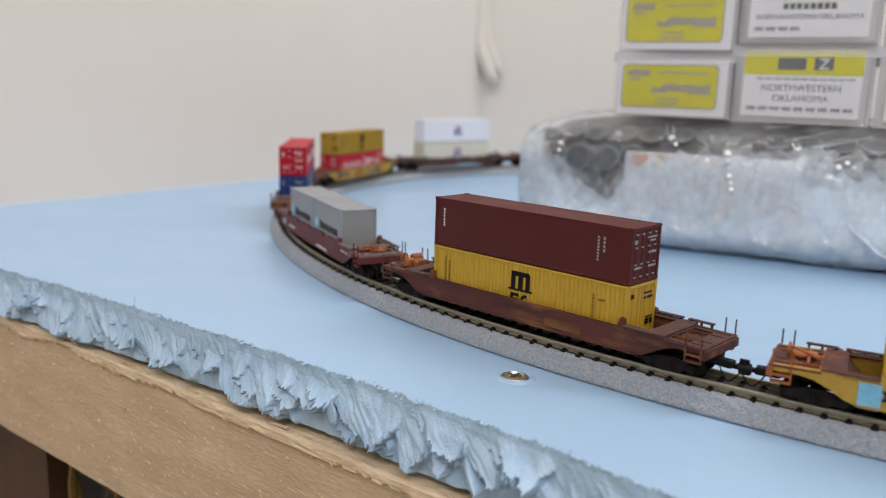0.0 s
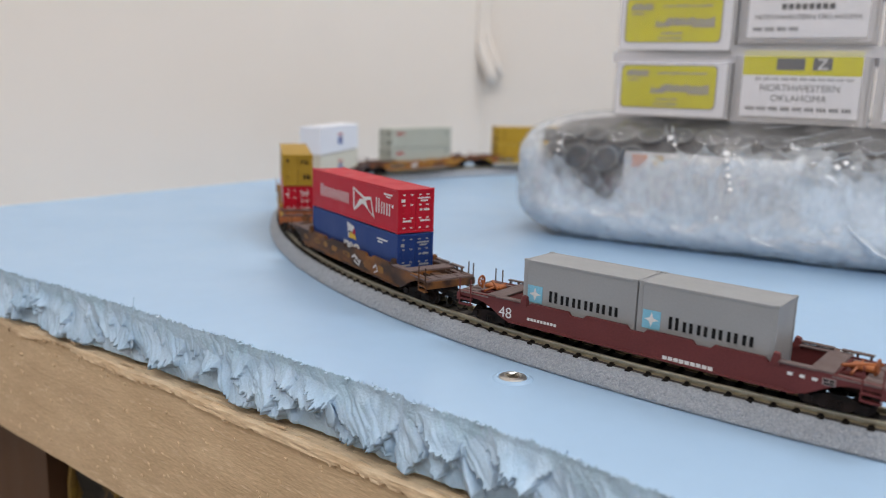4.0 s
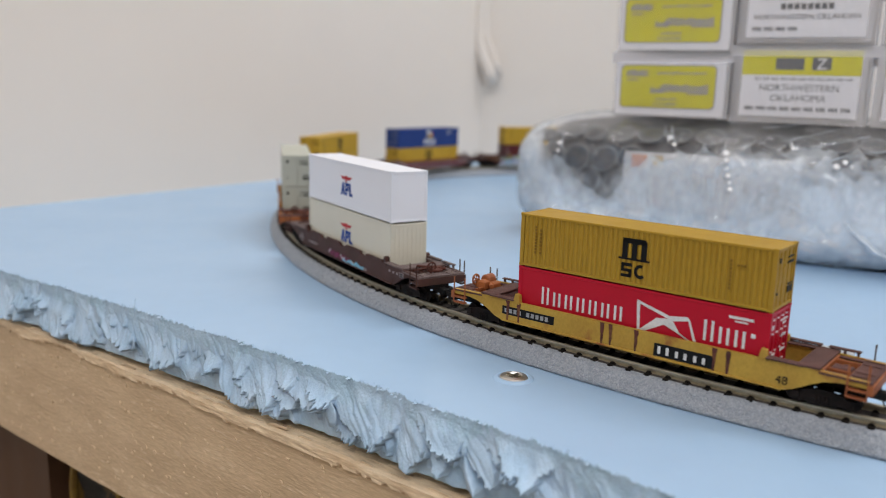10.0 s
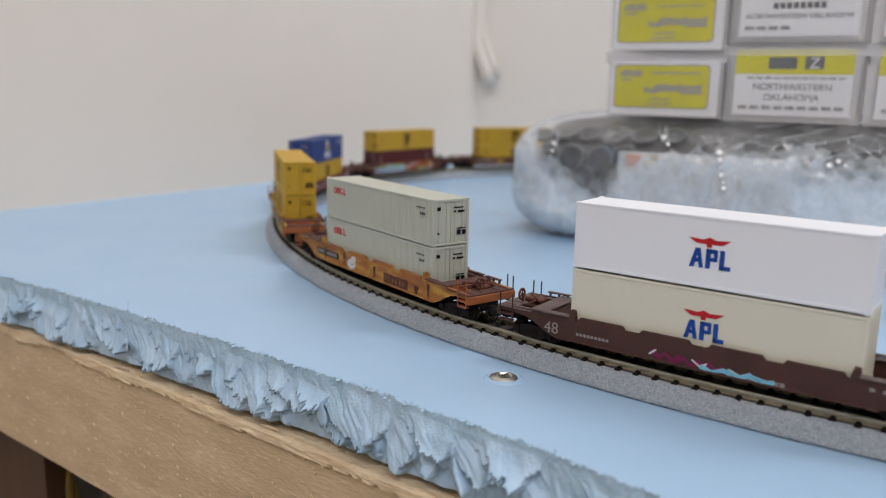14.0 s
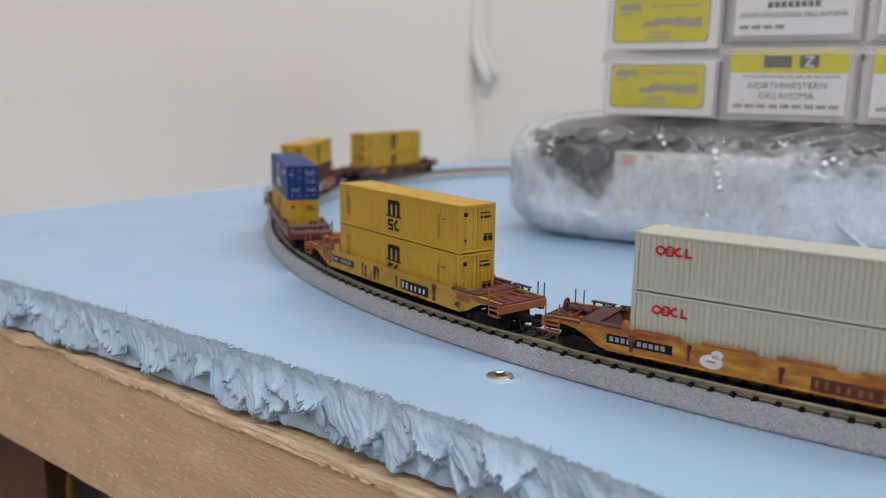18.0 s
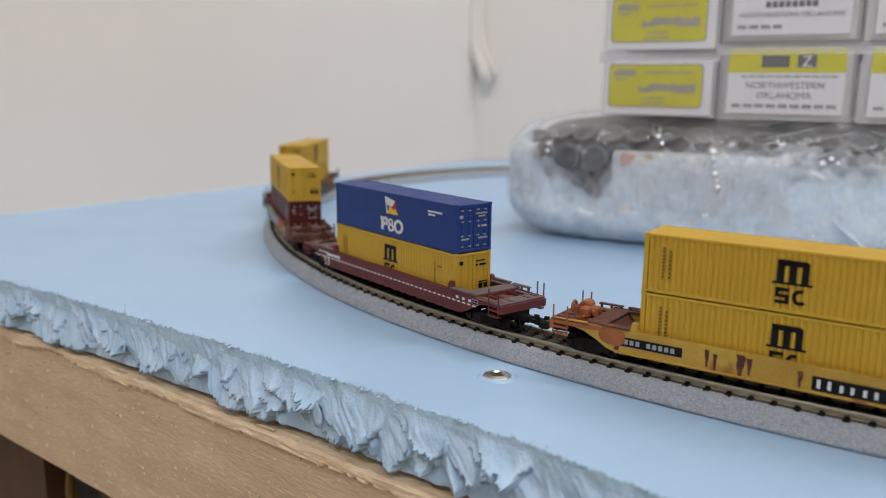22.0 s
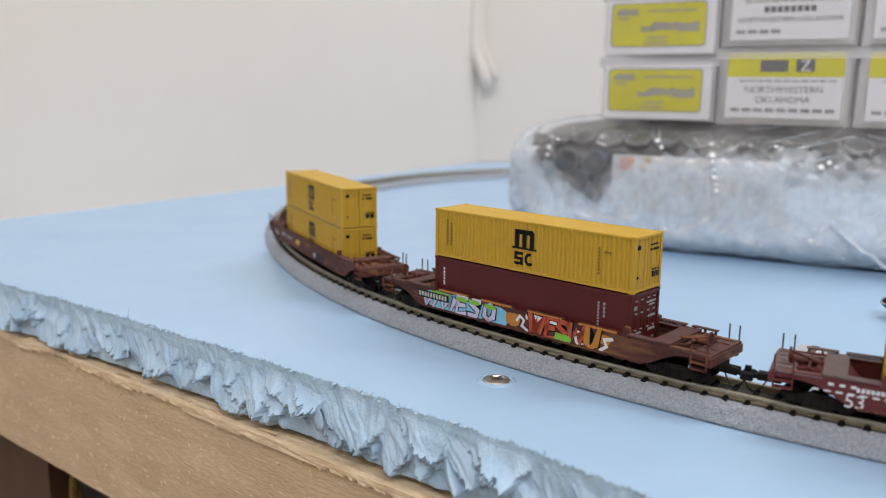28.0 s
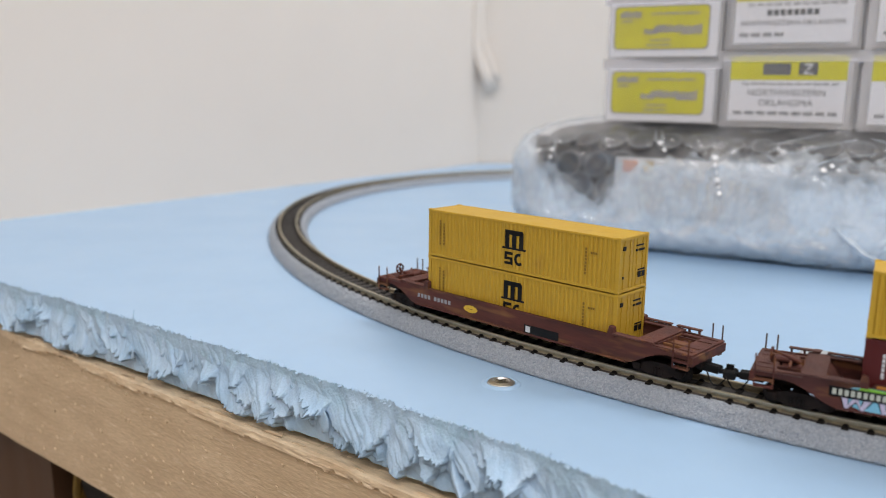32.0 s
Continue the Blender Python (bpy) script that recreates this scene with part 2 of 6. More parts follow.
# ---- room ----
def room():
    def wall(name, a, b, z0, z1, thick):
        d = Vector((b[0] - a[0], b[1] - a[1])).normalized()
        n = Vector((d.y, -d.x)) * -thick
        s = Shape().prism([a, b, (b[0] + n.x, b[1] + n.y), (a[0] + n.x, a[1] + n.y)], z0, z1, "z")
        tagged(part(name, s, WALL), "cream painted plaster wall", "wall", kind="structure")
    corner = (30, 692)
    left = (30 - 1.0 * 1500, 692 - 1.352 * 1500)
    wall("wall_west", left, corner, -760, 1330, 90)
    wall("wall_north", corner, (1800, 760), -760, 1330, 90)
    wall("wall_east", (1800, 760), (1800, -1700), -760, 1330, 90)
    wall("wall_south", (1800, -1700), (-1900, -1700), -760, 1330, 90)
    wall("wall_south_west", (-1900, -1700), left, -760, 1330, 90)
    fl = Shape().prism([(-2000, -1800), (1900, -1800), (1900, 850), (-2000, 850)], -800, -760, "z")
    tagged(part("floor", fl, FLOORM), "dark brown wooden floor under the table", "floor", kind="structure")
    ce = Shape().prism([(-2000, -1800), (1900, -1800), (1900, 850), (-2000, 850)], 1330, 1370, "z")
    tagged(part("ceiling", ce, WHITEPAINT), "plain white ceiling", "ceiling", kind="structure")


room()

# ---- the table: a foam sheet on a timber frame ----
EDGE_A = Vector((0, 144.3))
EDGE_D = Vector((0.7936, -0.6084))
EDGE_N = Vector((0.6084, 0.7936))


def edge_point(a, depth, z):
    """a mm along the table's near edge, depth mm inwards from it."""
    p = EDGE_A + EDGE_D * a + EDGE_N * depth
    return (p.x, p.y, z)


def edge_bow(a):
    """The hand-cut edge bows a little inwards in its middle."""
    x = max(-1.7, min(0.6, a * 0.007955))
    return 79.5 * (-0.0697 * x * x - 0.0695 * x + 0.0059)


def foam_wobble(a):
    return 1.6 * noise.noise((a * 0.03, 0.0, 3.1)) + 0.8 * noise.noise((a * 0.13, 2.0, 3.1)) + 0.35 * noise.noise((a * 0.5, 4.0, 1.1)) + edge_bow(a)


FOAM_T = 14.5


def soft_noise(x, y, seed):
    """Smooth random values from -1 to 1 over a plane, for whole arrays."""
    table = np.random.RandomState(seed).rand(256, 256) * 2 - 1
    x, y = np.asarray(x, float) + 1000.0, np.asarray(y, float) + 1000.0
    i, j = np.floor(x).astype(int), np.floor(y).astype(int)
    u, v = x - i, y - j
    u, v = u * u * (3 - 2 * u), v * v * (3 - 2 * v)
    i0, i1, j0, j1 = i % 256, (i + 1) % 256, j % 256, (j + 1) % 256
    return (table[i0, j0] * (1 - u) + table[i1, j0] * u) * (1 - v) + (table[i0, j1] * (1 - u) + table[i1, j1] * u) * v


def foam_sheet():
    sheet = new("foam_board")
    tagged(sheet, "pale blue extruded foam sheet with a torn rough edge", "foam board")
    ring = [edge_point(-290 + 509 * i / 1500, foam_wobble(-290 + 509 * i / 1500), 0)[:2] for i in range(1501)]
    outline = ring + [edge_point(1500, 0, 0)[:2], (1790, -600), (1790, 756), (31, 690)]
    me = bpy.data.meshes.new("top_skin")
    bm = bmesh.new()
    vs = [bm.verts.new((x * 0.001, y * 0.001, 0)) for x, y in outline]
    face = bm.faces.new(vs)
    if face.normal.z < 0:
        face.normal_flip()
    bmesh.ops.triangulate(bm, faces=bm.faces[:])
    bm.normal_update()
    bm.to_mesh(me)
    bm.free()
    for p in me.polygons:
        if p.normal.z < 0:
            p.flip()
    me.materials.append(FOAM)
    part("top_skin", me, FOAM, sheet)
    # torn edge: overlapping ragged plates, curled out at their lower lips, over a smoother hollow face
    a0, a1 = -290.0, 219.0
    line = np.concatenate([np.arange(a0, -196, 0.8), np.arange(-196, 62, 0.17), np.arange(62, a1 + 0.5, 0.8)])
    nu, nv = len(line) - 1, 72
    rnd = random.Random(11)
    A = line[:, None] * np.ones(nv + 1)[None, :]
    Q = np.linspace(0, 1, nv + 1)[None, :] * np.ones(nu + 1)[:, None]
    Z = -FOAM_T * Q
    lean = A + Z * (0.80 + 0.4 * soft_noise(A * 0.05, Q, 1))
    teeth = soft_noise(A * 0.9, A * 0, 2) * 0.5 + soft_noise(A * 2.6, A * 0, 3) * 0.5 + soft_noise(A * 6.0, A * 0, 4) * 0.25
    out = 0.2 + 1.1 * Q
    layer, strand = np.zeros_like(out), lean.copy()
    for count, w0, w1, q0, q1, t0, t1 in ((85, 3.2, 8.0, 0.40, 0.96, 2.2, 4.6), (85, 1.8, 4.2, 0.34, 0.92, 1.4, 3.6), (70, 0.8, 1.8, 0.30, 0.88, 0.6, 1.8)):
        for _ in range(count):
            c, w, ql, t, tilt, own = rnd.uniform(a0, a1), rnd.uniform(w0, w1), rnd.uniform(q0, q1), rnd.uniform(t0, t1), rnd.uniform(-0.7, 0.7), rnd.uniform(0.2, 1.5)
            start = rnd.uniform(0.1, 0.6) * ql
            i0, i1 = np.searchsorted(line, (c - w - 4, c + w + 14))
            if i1 - i0 < 3:
                continue
            sl = slice(i0, i1)
            fall = A[sl] + Z[sl] * own
            x = (fall - c) / w
            lip = ql - 0.26 * np.abs(x) ** 1.6 + 0.08 * teeth[sl] + 0.10 * tilt * x
            rise = np.clip((Q[sl] - start) / max(ql - start, 0.05), 0, 1.1) ** 1.25
            bulge = t * (1 + tilt * np.clip(x, -1, 1)) * rise * np.clip(1.25 - 1.25 * np.abs(x) ** 5, 0, 1) * np.clip((lip - Q[sl]) * 50 + 1, 0, 1)
            strand[sl] = np.where(bulge > layer[sl], fall + 17.3 * c, strand[sl])
            layer[sl] = np.maximum(layer[sl], bulge) + 0.06 * np.minimum(layer[sl], bulge)
    layer *= np.clip(1.05 - np.clip(Q - 0.86, 0, 1) * 7, 0, 1)
    stripes = 0.22 * soft_noise(strand * 1.0, Q * 2.5, 5) + 0.08 * soft_noise(strand * 2.7, Q * 5, 6) + 0.06 * soft_noise(A * 5, Z * 5, 7) + 0.7 * soft_noise(lean * 0.3, Z * 0.3, 8)
    out = (out + layer + stripes * (0.5 + 0.5 * np.clip(layer, 0, 1))) * np.clip(Q * 9, 0, 1)
    out = np.where(Q > 0.93, out - (Q - 0.93) * 45, out)
    crest = 0.5 * np.clip(soft_noise(line * 0.35, line * 0, 9), 0, 1) + 0.7 * np.abs(soft_noise(line * 1.7, line * 0, 10)) + 0.4 * np.abs(soft_noise(line * 5, line * 0, 12))
    rim_band = 0.22 + 0.14 * soft_noise(lean * 0.25, Q * 0, 13) + 0.10 * soft_noise(lean * 1.3, Q * 0, 14)
    edge_in = [foam_wobble(float(v)) for v in line]

    def torn(i, j):
        x, y, _ = edge_point(float(line[i]), edge_in[i] - float(out[i, j]), 0)
        return (x, y, float(Z[i, j]) + (float(crest[i]) * (1 - j / 7) if 0 < j < 7 else 0.0))
    torn_me = grid_mesh("torn_edge", torn, nu, nv, TORN, True)
    torn_me.materials.append(TEAL)
    torn_me.polygons.foreach_set("material_index", (Q < rim_band)[:-1, :-1].astype(np.int32).ravel())
    part("torn_edge", torn_me, TORN, sheet, "rough torn blue foam edge")
    # crumbs and one thin sliver along the rim
    kinds = []
    for k in range(6):
        pts = [(rnd.uniform(0.6, 1.1) * math.cos(q * 1.047), rnd.uniform(0.5, 1.0) * math.sin(q * 1.047), rnd.uniform(-0.2, 0.3)) for q in range(6)]
        kinds.append(Shape().add(pts + [(0, 0, rnd.uniform(0.5, 0.9)), (0, 0, -0.4)], [(q, (q + 1) % 6, 6) for q in range(6)] + [((q + 1) % 6, q, 7) for q in range(6)]).made("crumb", TORN))
    for k in range(280):
        a = rnd.uniform(-192, 58)
        x, y, _ = edge_point(a, foam_wobble(a) + rnd.gauss(-0.1, 0.5), 0)
        size = rnd.uniform(0.22, 0.62)
        part("crumb", kinds[k % 6], TORN, sheet).matrix_basis = pose(x * 0.001, y * 0.001, 0.0001 + 0.0002 * rnd.random(), 0, 0, rnd.uniform(0, 360)) @ Matrix.Diagonal((size, size, size * 0.8, 1))
    b, tip = edge_point(-106, foam_wobble(-106) - 0.2, 0), edge_point(-106.6, foam_wobble(-106) + 0.6, 2.7)
    part("sliver", Shape().tube([(b[0], b[1], -1.0), (b[0] + 0.1, b[1], 1.0), tip], 0.13, 5), TEAL, sheet, "thin sliver standing up from the rim")
    # thin loose leaves of foam lying on the tongues
    kinds = []
    for k in range(9):
        w, ln = rnd.uniform(0.7, 1.7), rnd.uniform(2.6, 5.6)
        rows, cols = 6, 4
        v, f = [], []
        rag = [rnd.uniform(-0.9, 0.5) for _ in range(cols + 1)]
        for side in (0, 1):
            for i in range(rows + 1):
                q = i / rows
                for c in range(cols + 1):
                    e = c / cols * 2 - 1
                    ww = w * (0.35 + 0.9 * math.sin(math.pi * (0.12 + 0.62 * q)))
                    lift = 0.6 * q ** 1.6 - 0.35 * e * e * q + 0.12 * noise.noise((e * 3 + k, q * 5, k * 3.0))
                    v.append((e * ww, -lift - (0.10 if side else 0), -q * ln + rag[c] * q * q * (1 if i == rows else 0.6)))
        n = (rows + 1) * (cols + 1)
        for side in (0, 1):
            for i in range(rows):
                for c in range(cols):
                    a = side * n + i * (cols + 1) + c
                    f.append((a, a + 1, a + cols + 2, a + cols + 1))
        for i in range(rows):
            for c in (0, cols):
                a = i * (cols + 1) + c
                f.append((a, a + cols + 1, n + a + cols + 1, n + a))
        for c in range(cols):
            a = rows * (cols + 1) + c
            f.append((a, a + 1, n + a + 1, n + a))
        kinds.append(Shape().add(v, f).made("flake", TORN, True))
    turn = math.degrees(math.atan2(EDGE_D.y, EDGE_D.x))
    for k in range(70):
        a = -190 + 245 * rnd.random()
        q = 0.05 + 0.42 * rnd.random()
        i = int(np.searchsorted(line, a))
        j = int(q * nv)
        x, y, _ = edge_point(a, foam_wobble(a) - float(out[i, j]) + 0.15, 0)
        ob = part("flake", kinds[k % 9], TORN, sheet)
        size = rnd.uniform(0.5, 0.95)
        ob.matrix_basis = (pose(x * 0.001, y * 0.001, -0.001 * FOAM_T * q, 0, 0, turn + rnd.uniform(-12, 12)) @ pose(0, 0, 0, rnd.uniform(-8, 8), rnd.uniform(-34, -10), 0)
                           @ Matrix.Diagonal((size, size, size, 1)))
    under = Shape().prism([edge_point(-380, 6, 0)[:2], edge_point(1500, 6, 0)[:2], (1790, -600), (1790, 756), (31, 690)], -FOAM_T, -0.6, "z")
    part("core", under, TORN, sheet)
    return sheet


foam_sheet()


SPLINT = material("fresh_splinter", (0.69, 0.545, 0.375), 0.8, color2=(0.61, 0.465, 0.31), scale=300)


def timber_frame():
    frame_ob = new("table_frame")
    tagged(frame_ob, "rough sawn pale timber table frame under the foam", "table frame")
    nu, nv = 1100, 60

    def face(i, j):
        a = -420 + 760 * i / nu
        q = j / nv
        chip = 0.9 * noise.noise((a * 0.05, 0, 2)) + 0.5 * noise.noise((a * 0.3, 1, 2))
        if j == 0:
            x, y, _ = edge_point(a, 12, 0)
            return (x, y, -FOAM_T - 0.5)
        if j == 1:
            x, y, _ = edge_point(a, -2.5 + 0.5 * chip, 0)
            return (x, y, -FOAM_T - 0.7 + 0.45 * chip)
        z = -FOAM_T - 1.0 - 40.0 * (q - 2 / nv) / (1 - 2 / nv)
        out = 2.1 + 0.09 * noise.noise((a * 0.5, z * 1.2, 1)) + 0.5 * noise.noise((a * 0.06, z * 0.1, 6))
        if j == nv:
            out -= 1.2
        strip = 3.2 + 2.0 * noise.noise((a * 0.04, 3, 3)) + 0.9 * noise.noise((a * 0.4, 3, 3))
        if -z - FOAM_T < strip:
            out += 1.0 + 0.25 * noise.noise((a * 0.3, z * 2, 4))
        x, y, _ = edge_point(a, -out, 0)
        return (x, y, z + (0.4 * chip if j == 2 else 0))
    rail_me = grid_mesh("front_rail", face, nu, nv, WOOD, False)
    rail_me.materials.append(WOODEDGE)
    for n, p in enumerate(rail_me.polygons):
        i, j = divmod(n, nv)
        a = -420 + 760 * i / nu
        deep = 1.0 + 40.0 * max(0, j - 1.5) / (nv - 2)
        if deep < 3.2 + 2.0 * noise.noise((a * 0.04, 3, 3)) + 0.9 * noise.noise((a * 0.4, 3, 3)):
            p.material_index = 1
    part("front_rail", rail_me, WOOD, frame_ob)
    body = Shape().prism([edge_point(-420, 0, 0)[:2], edge_point(1500, 0, 0)[:2], edge_point(1500, 38, 0)[:2], edge_point(-420, 38, 0)[:2]], -FOAM_T - 41, -FOAM_T - 0.6, "z")
    part("front_beam", body, WOOD, frame_ob)
    rnd = random.Random(3)
    chips = [Shape().prism([(0, 0), (1, -0.25), (1.0, 0.15), (0.4, 0.4)], 0, 0.35).made("splinter", SPLINT) for _ in range(1)]
    for k in range(280):
        a = -215 + 250 * rnd.random()
        top = k < 90
        z = -FOAM_T - (0.6 + 0.9 * rnd.random() if top else 3 + 34 * rnd.random())
        x, y, _ = edge_point(a, -2.1 if top else -2.45, 0)
        ob = part("splinter", chips[0], SPLINT, frame_ob)
        ln = rnd.uniform(2.5, 8.0) if top else rnd.uniform(0.5, 1.6)
        ob.matrix_basis = pose(x * 0.001, y * 0.001, z * 0.001, 0, rnd.uniform(-8, 8) + (0 if top else rnd.uniform(-25, 25)), math.degrees(math.atan2(EDGE_D.y, EDGE_D.x))) @ Matrix.Diagonal((ln, rnd.uniform(0.8, 1.6), rnd.uniform(0.6, 1.6), 1))
    for a in (330, 1300):
        leg = Shape().prism([edge_point(a, 2, 0)[:2], edge_point(a + 60, 2, 0)[:2], edge_point(a + 60, 60, 0)[:2], edge_point(a, 60, 0)[:2]], -760, -FOAM_T - 41, "z")
        part("leg", leg, WOOD, frame_ob)
    return frame_ob


timber_frame()


# ---- under the table ----
BAGM = material("black_bag_cloth", (0.010, 0.010, 0.011), 0.7, color2=(0.022, 0.02, 0.015), scale=120, amount=0.9, color3=(0.16, 0.095, 0.025), scale3=85, low3=0.53, high3=0.60, stretch=(0.6, 1, 1.4))
STRAP = material("ochre_strap", (0.22, 0.14, 0.02), 0.6, color2=(0.12, 0.07, 0.01), scale=150, amount=0.9)


def under_table():
    panel = Shape().prism([edge_point(-270, 14, 0)[:2], edge_point(-188, 14, 0)[:2], edge_point(-188, 34, 0)[:2], edge_point(-270, 34, 0)[:2]], -759, -56, "z")
    tagged(part("side_panel", panel, PANEL), "dark stained wooden panel under the table", "panel")
    bag = new("tool_bag")
    tagged(bag, "black cloth bag with ochre straps hanging under the table", "bag")

    def cloth(i, j):
        q, ang = i / 40, math.tau * j / 40
        a = -158 + 46 * math.cos(ang) * (0.75 + 0.25 * q)
        dep = 34 + 15 * math.sin(ang)
        z = -56.5 - 150 * q
        w = 5 * noise.noise((a * 0.08, z * 0.08, ang)) + 2.5 * noise.noise((a * 0.3, z * 0.3, 2))
        return edge_point(a + w, dep + w, z)
    part("cloth", grid_mesh("cloth", cloth, 40, 40, BAGM), BAGM, bag)
    for k, (a, dep, lean) in enumerate(((-183, 20, 9), (-168, 18, -7), (-141, 18, -6))):
        pts = [edge_point(a + lean * math.sin(q * 2.5), dep - 2 * math.sin(q * 3), -57 - q * 45) for q in [n / 8 for n in range(9)]]
        part("strap", Shape().tube(pts, 1.2 + 0.4 * (k % 2), 7), STRAP, bag, "ochre strap")


under_table()


# ---- loose paint strip in the wall corner ----
def paint_strip():
    st = []
    for q in [i / 30 for i in range(31)]:
        z = 420 - 358 * q
        x = 25.5 + (0 if z > 95 else (95 - z) * 0.42)
        st.append((x, 684.5 - (0 if z > 95 else 1.5), z))
    s = Shape()
    for r0, dx in ((5.2, 0), (3.0, 5.2)):
        s.tube([(x + dx, y + 2, z + (6 if dx else 0)) for x, y, z in st], r0, 10)
    tagged(part("paint_strip", s, WALL, smooth=True), "cream painted cable strip down the wall corner", "cable strip")


paint_strip()

# ---- track ----
def lay_track():
    tr = new("model_track")
    tagged(tr, "curved model railway track on grey moulded roadbed", "track")
    lo, hi = -900, 700

    knots = ((7.85, 0.05), (8.22, 0.22), (8.16, 0.75), (7.45, 2.2), (6.75, 3.15), (6.1, 3.9), (5.4, 4.25), (0, 3.9))
    marks = (0, 1, 2, 2.33, 2.66, 3, 3.33, 3.66, 4, 4.33, 4.66, 5, 5.33, 5.66, 6, 7)
    offs, tops = (np.interp(marks, range(8), [k[n] for k in knots]) for n in (0, 1))
    ways = np.concatenate([np.arange(lo, -330, 1.6), np.arange(-330, 190, 0.45), np.arange(190, hi + 1, 1.6)])
    last = len(marks) - 1
    fine_s, fine_k = np.meshgrid(ways, np.arange(-last, last + 1), indexing="ij")
    grain = 0.20 * soft_noise(fine_s * 0.8, fine_k * 0.6, 21) + 0.20 * soft_noise(fine_s * 1.9, fine_k * 0.9, 22)

    def bed(i, j):
        k = j - last
        side, m = (-1 if k < 0 else 1), last - abs(k)
        off, z = float(offs[m]), float(tops[m])
        if 1 < m < last - 1:
            off += float(grain[i, j])
            z += 0.5 * float(grain[i, j])
        return beside(float(ways[i]), side * off, z)
    part("roadbed", grid_mesh("roadbed", bed, len(ways) - 1, 2 * last, BALLAST, True), BALLAST, tr, "grey plastic roadbed with ballast texture")
    prof = ((-0.5, 4.0), (0.5, 4.0), (0.45, 4.3), (0.12, 4.45), (0.12, 5.0), (0.36, 5.12), (0.36, 5.5), (0.28, 5.6), (-0.28, 5.6), (-0.36, 5.5), (-0.36, 5.12), (-0.12, 5.0), (-0.12, 4.45), (-0.45, 4.3))
    for side in (-1, 1):
        def rail(i, j):
            off, z = prof[j % len(prof)]
            return beside(lo + i * 4.0, side * 3.6 + off, z)
        part("rail", grid_mesh("rail", rail, (hi - lo) // 4, len(prof), RAIL, False), RAIL, tr, "dull nickel rail")
    tie = Shape().box(-0.62, 0.62, -5.55, 5.55, 3.2, 4.40, 0.12)
    for y in (-4.42, -2.8, 2.8, 4.42):
        tie.box(-0.40, 0.40, y - 0.30, y + 0.30, 4.3, 4.78, 0.1)
    tie_me = tie.made("tie", TIE)

    def cess(i, j):
        return beside(lo + i * 4.0, (-5.3, -5.15, 5.15, 5.3)[j], (3.9, 4.25, 4.25, 3.9)[j])
    part("tie_bed", grid_mesh("tie_bed", cess, (hi - lo) // 4, 3, TIEBED, False), TIEBED, tr, "dark bed between the ties")
    step = 4.0
    for i in range(int(-610 / step), int(170 / step)):
        x, y, h = track(i * step)
        ob = part("tie", tie_me, TIE, tr)
        ob.matrix_basis = pose(x * 0.001, y * 0.001, 0, 0, 0, math.degrees(h))
    rest = Shape()
    for i in [*range(int(lo / step) + 1, int(-610 / step)), *range(int(170 / step), int(hi / step))]:
        x, y, h = track(i * step)
        m = pose(x, y, 0, 0, 0, math.degrees(h))
        rest.add([m @ Vector(p) for p in tie.v], tie.f)
    tagged(part("far_ties", rest, TIE, tr), kind="stuff")
    return tr


lay_track()

# ---- screw in the foam ----
BRASS = material("brass_plate", (0.30, 0.27, 0.21), 0.35, 0.9, scale=700)

def screw(x, y, r, label, mat, tilt=0):
    s = new("screw")
    tagged(s, label, "screw")
    s.matrix_world = pose(x * 0.001, y * 0.001, 0, tilt, 0, 0)
    head = Shape().lathe(((r, 0.05), (r, 0.35), (r * 0.93, 0.55), (r * 0.62, 0.75), (r * 0.55, 0.45), (0.05, 0.3)), (0, 0, 0), sides=36)
    part("head", head, mat, s, smooth=False)
    cross = Shape().box(-r * 0.55, r * 0.55, -0.34, 0.34, 0.1, 0.66).box(-0.34, 0.34, -r * 0.55, r * 0.55, 0.1, 0.66)
    part("recess", cross, BRASS, s, "brass cross recess").rotation_euler = (0, 0, 0.9)
    part("foam_lip", Shape().lathe(((r * 1.0, 0.02), (r * 1.08, 0.42), (r * 1.16, 0.5), (r * 1.28, 0.28), (r * 1.45, 0.03), (r * 1.5, -0.2), (r, -0.2)), (0, 0, 0), sides=36), FOAM, s, "foam lip pressed up round the screw", smooth=True)
    return s


screw(12.9, 165.2, 3.0, "countersunk silver screw head sunk in blue foam", STEEL)


def standing_screw(x, y):
    s = new("screw")
    tagged(s, "dark screw standing proud of the foam", "screw")
    s.matrix_world = pose(x * 0.001, y * 0.001, 0, 8, -6, 0)
    part("head", Shape().lathe(((1.1, 1.6), (1.6, 2.0), (4.0, 4.6), (4.1, 5.0), (3.7, 5.1), (1.5, 4.3), (0.05, 4.2)), (0, 0, 0), sides=28), BLACK, s, smooth=True)
    part("rim", Shape().tube([(3.9 * math.cos(q), 3.9 * math.sin(q), 5.1) for q in [i * math.tau / 28 for i in range(29)]], 0.18), STEEL, s, "bright rim")
    part("shank", Shape().lathe(((0.9, -0.2), (1.0, 0.4), (1.0, 1.2), (1.1, 1.9)), (0, 0, 0), sides=12), BLACK, s)


standing_screw(127.6, 216.8)

PALEBLOCK = material("pale_grey_plastic", (0.46, 0.48, 0.50), 0.4, color2=(0.36, 0.38, 0.40), scale=300, fine=2500, grit=0.06)
BROWNSTRIP = material("brown_strip", (0.15, 0.075, 0.055), 0.6, color2=(0.10, 0.05, 0.04), scale=300)


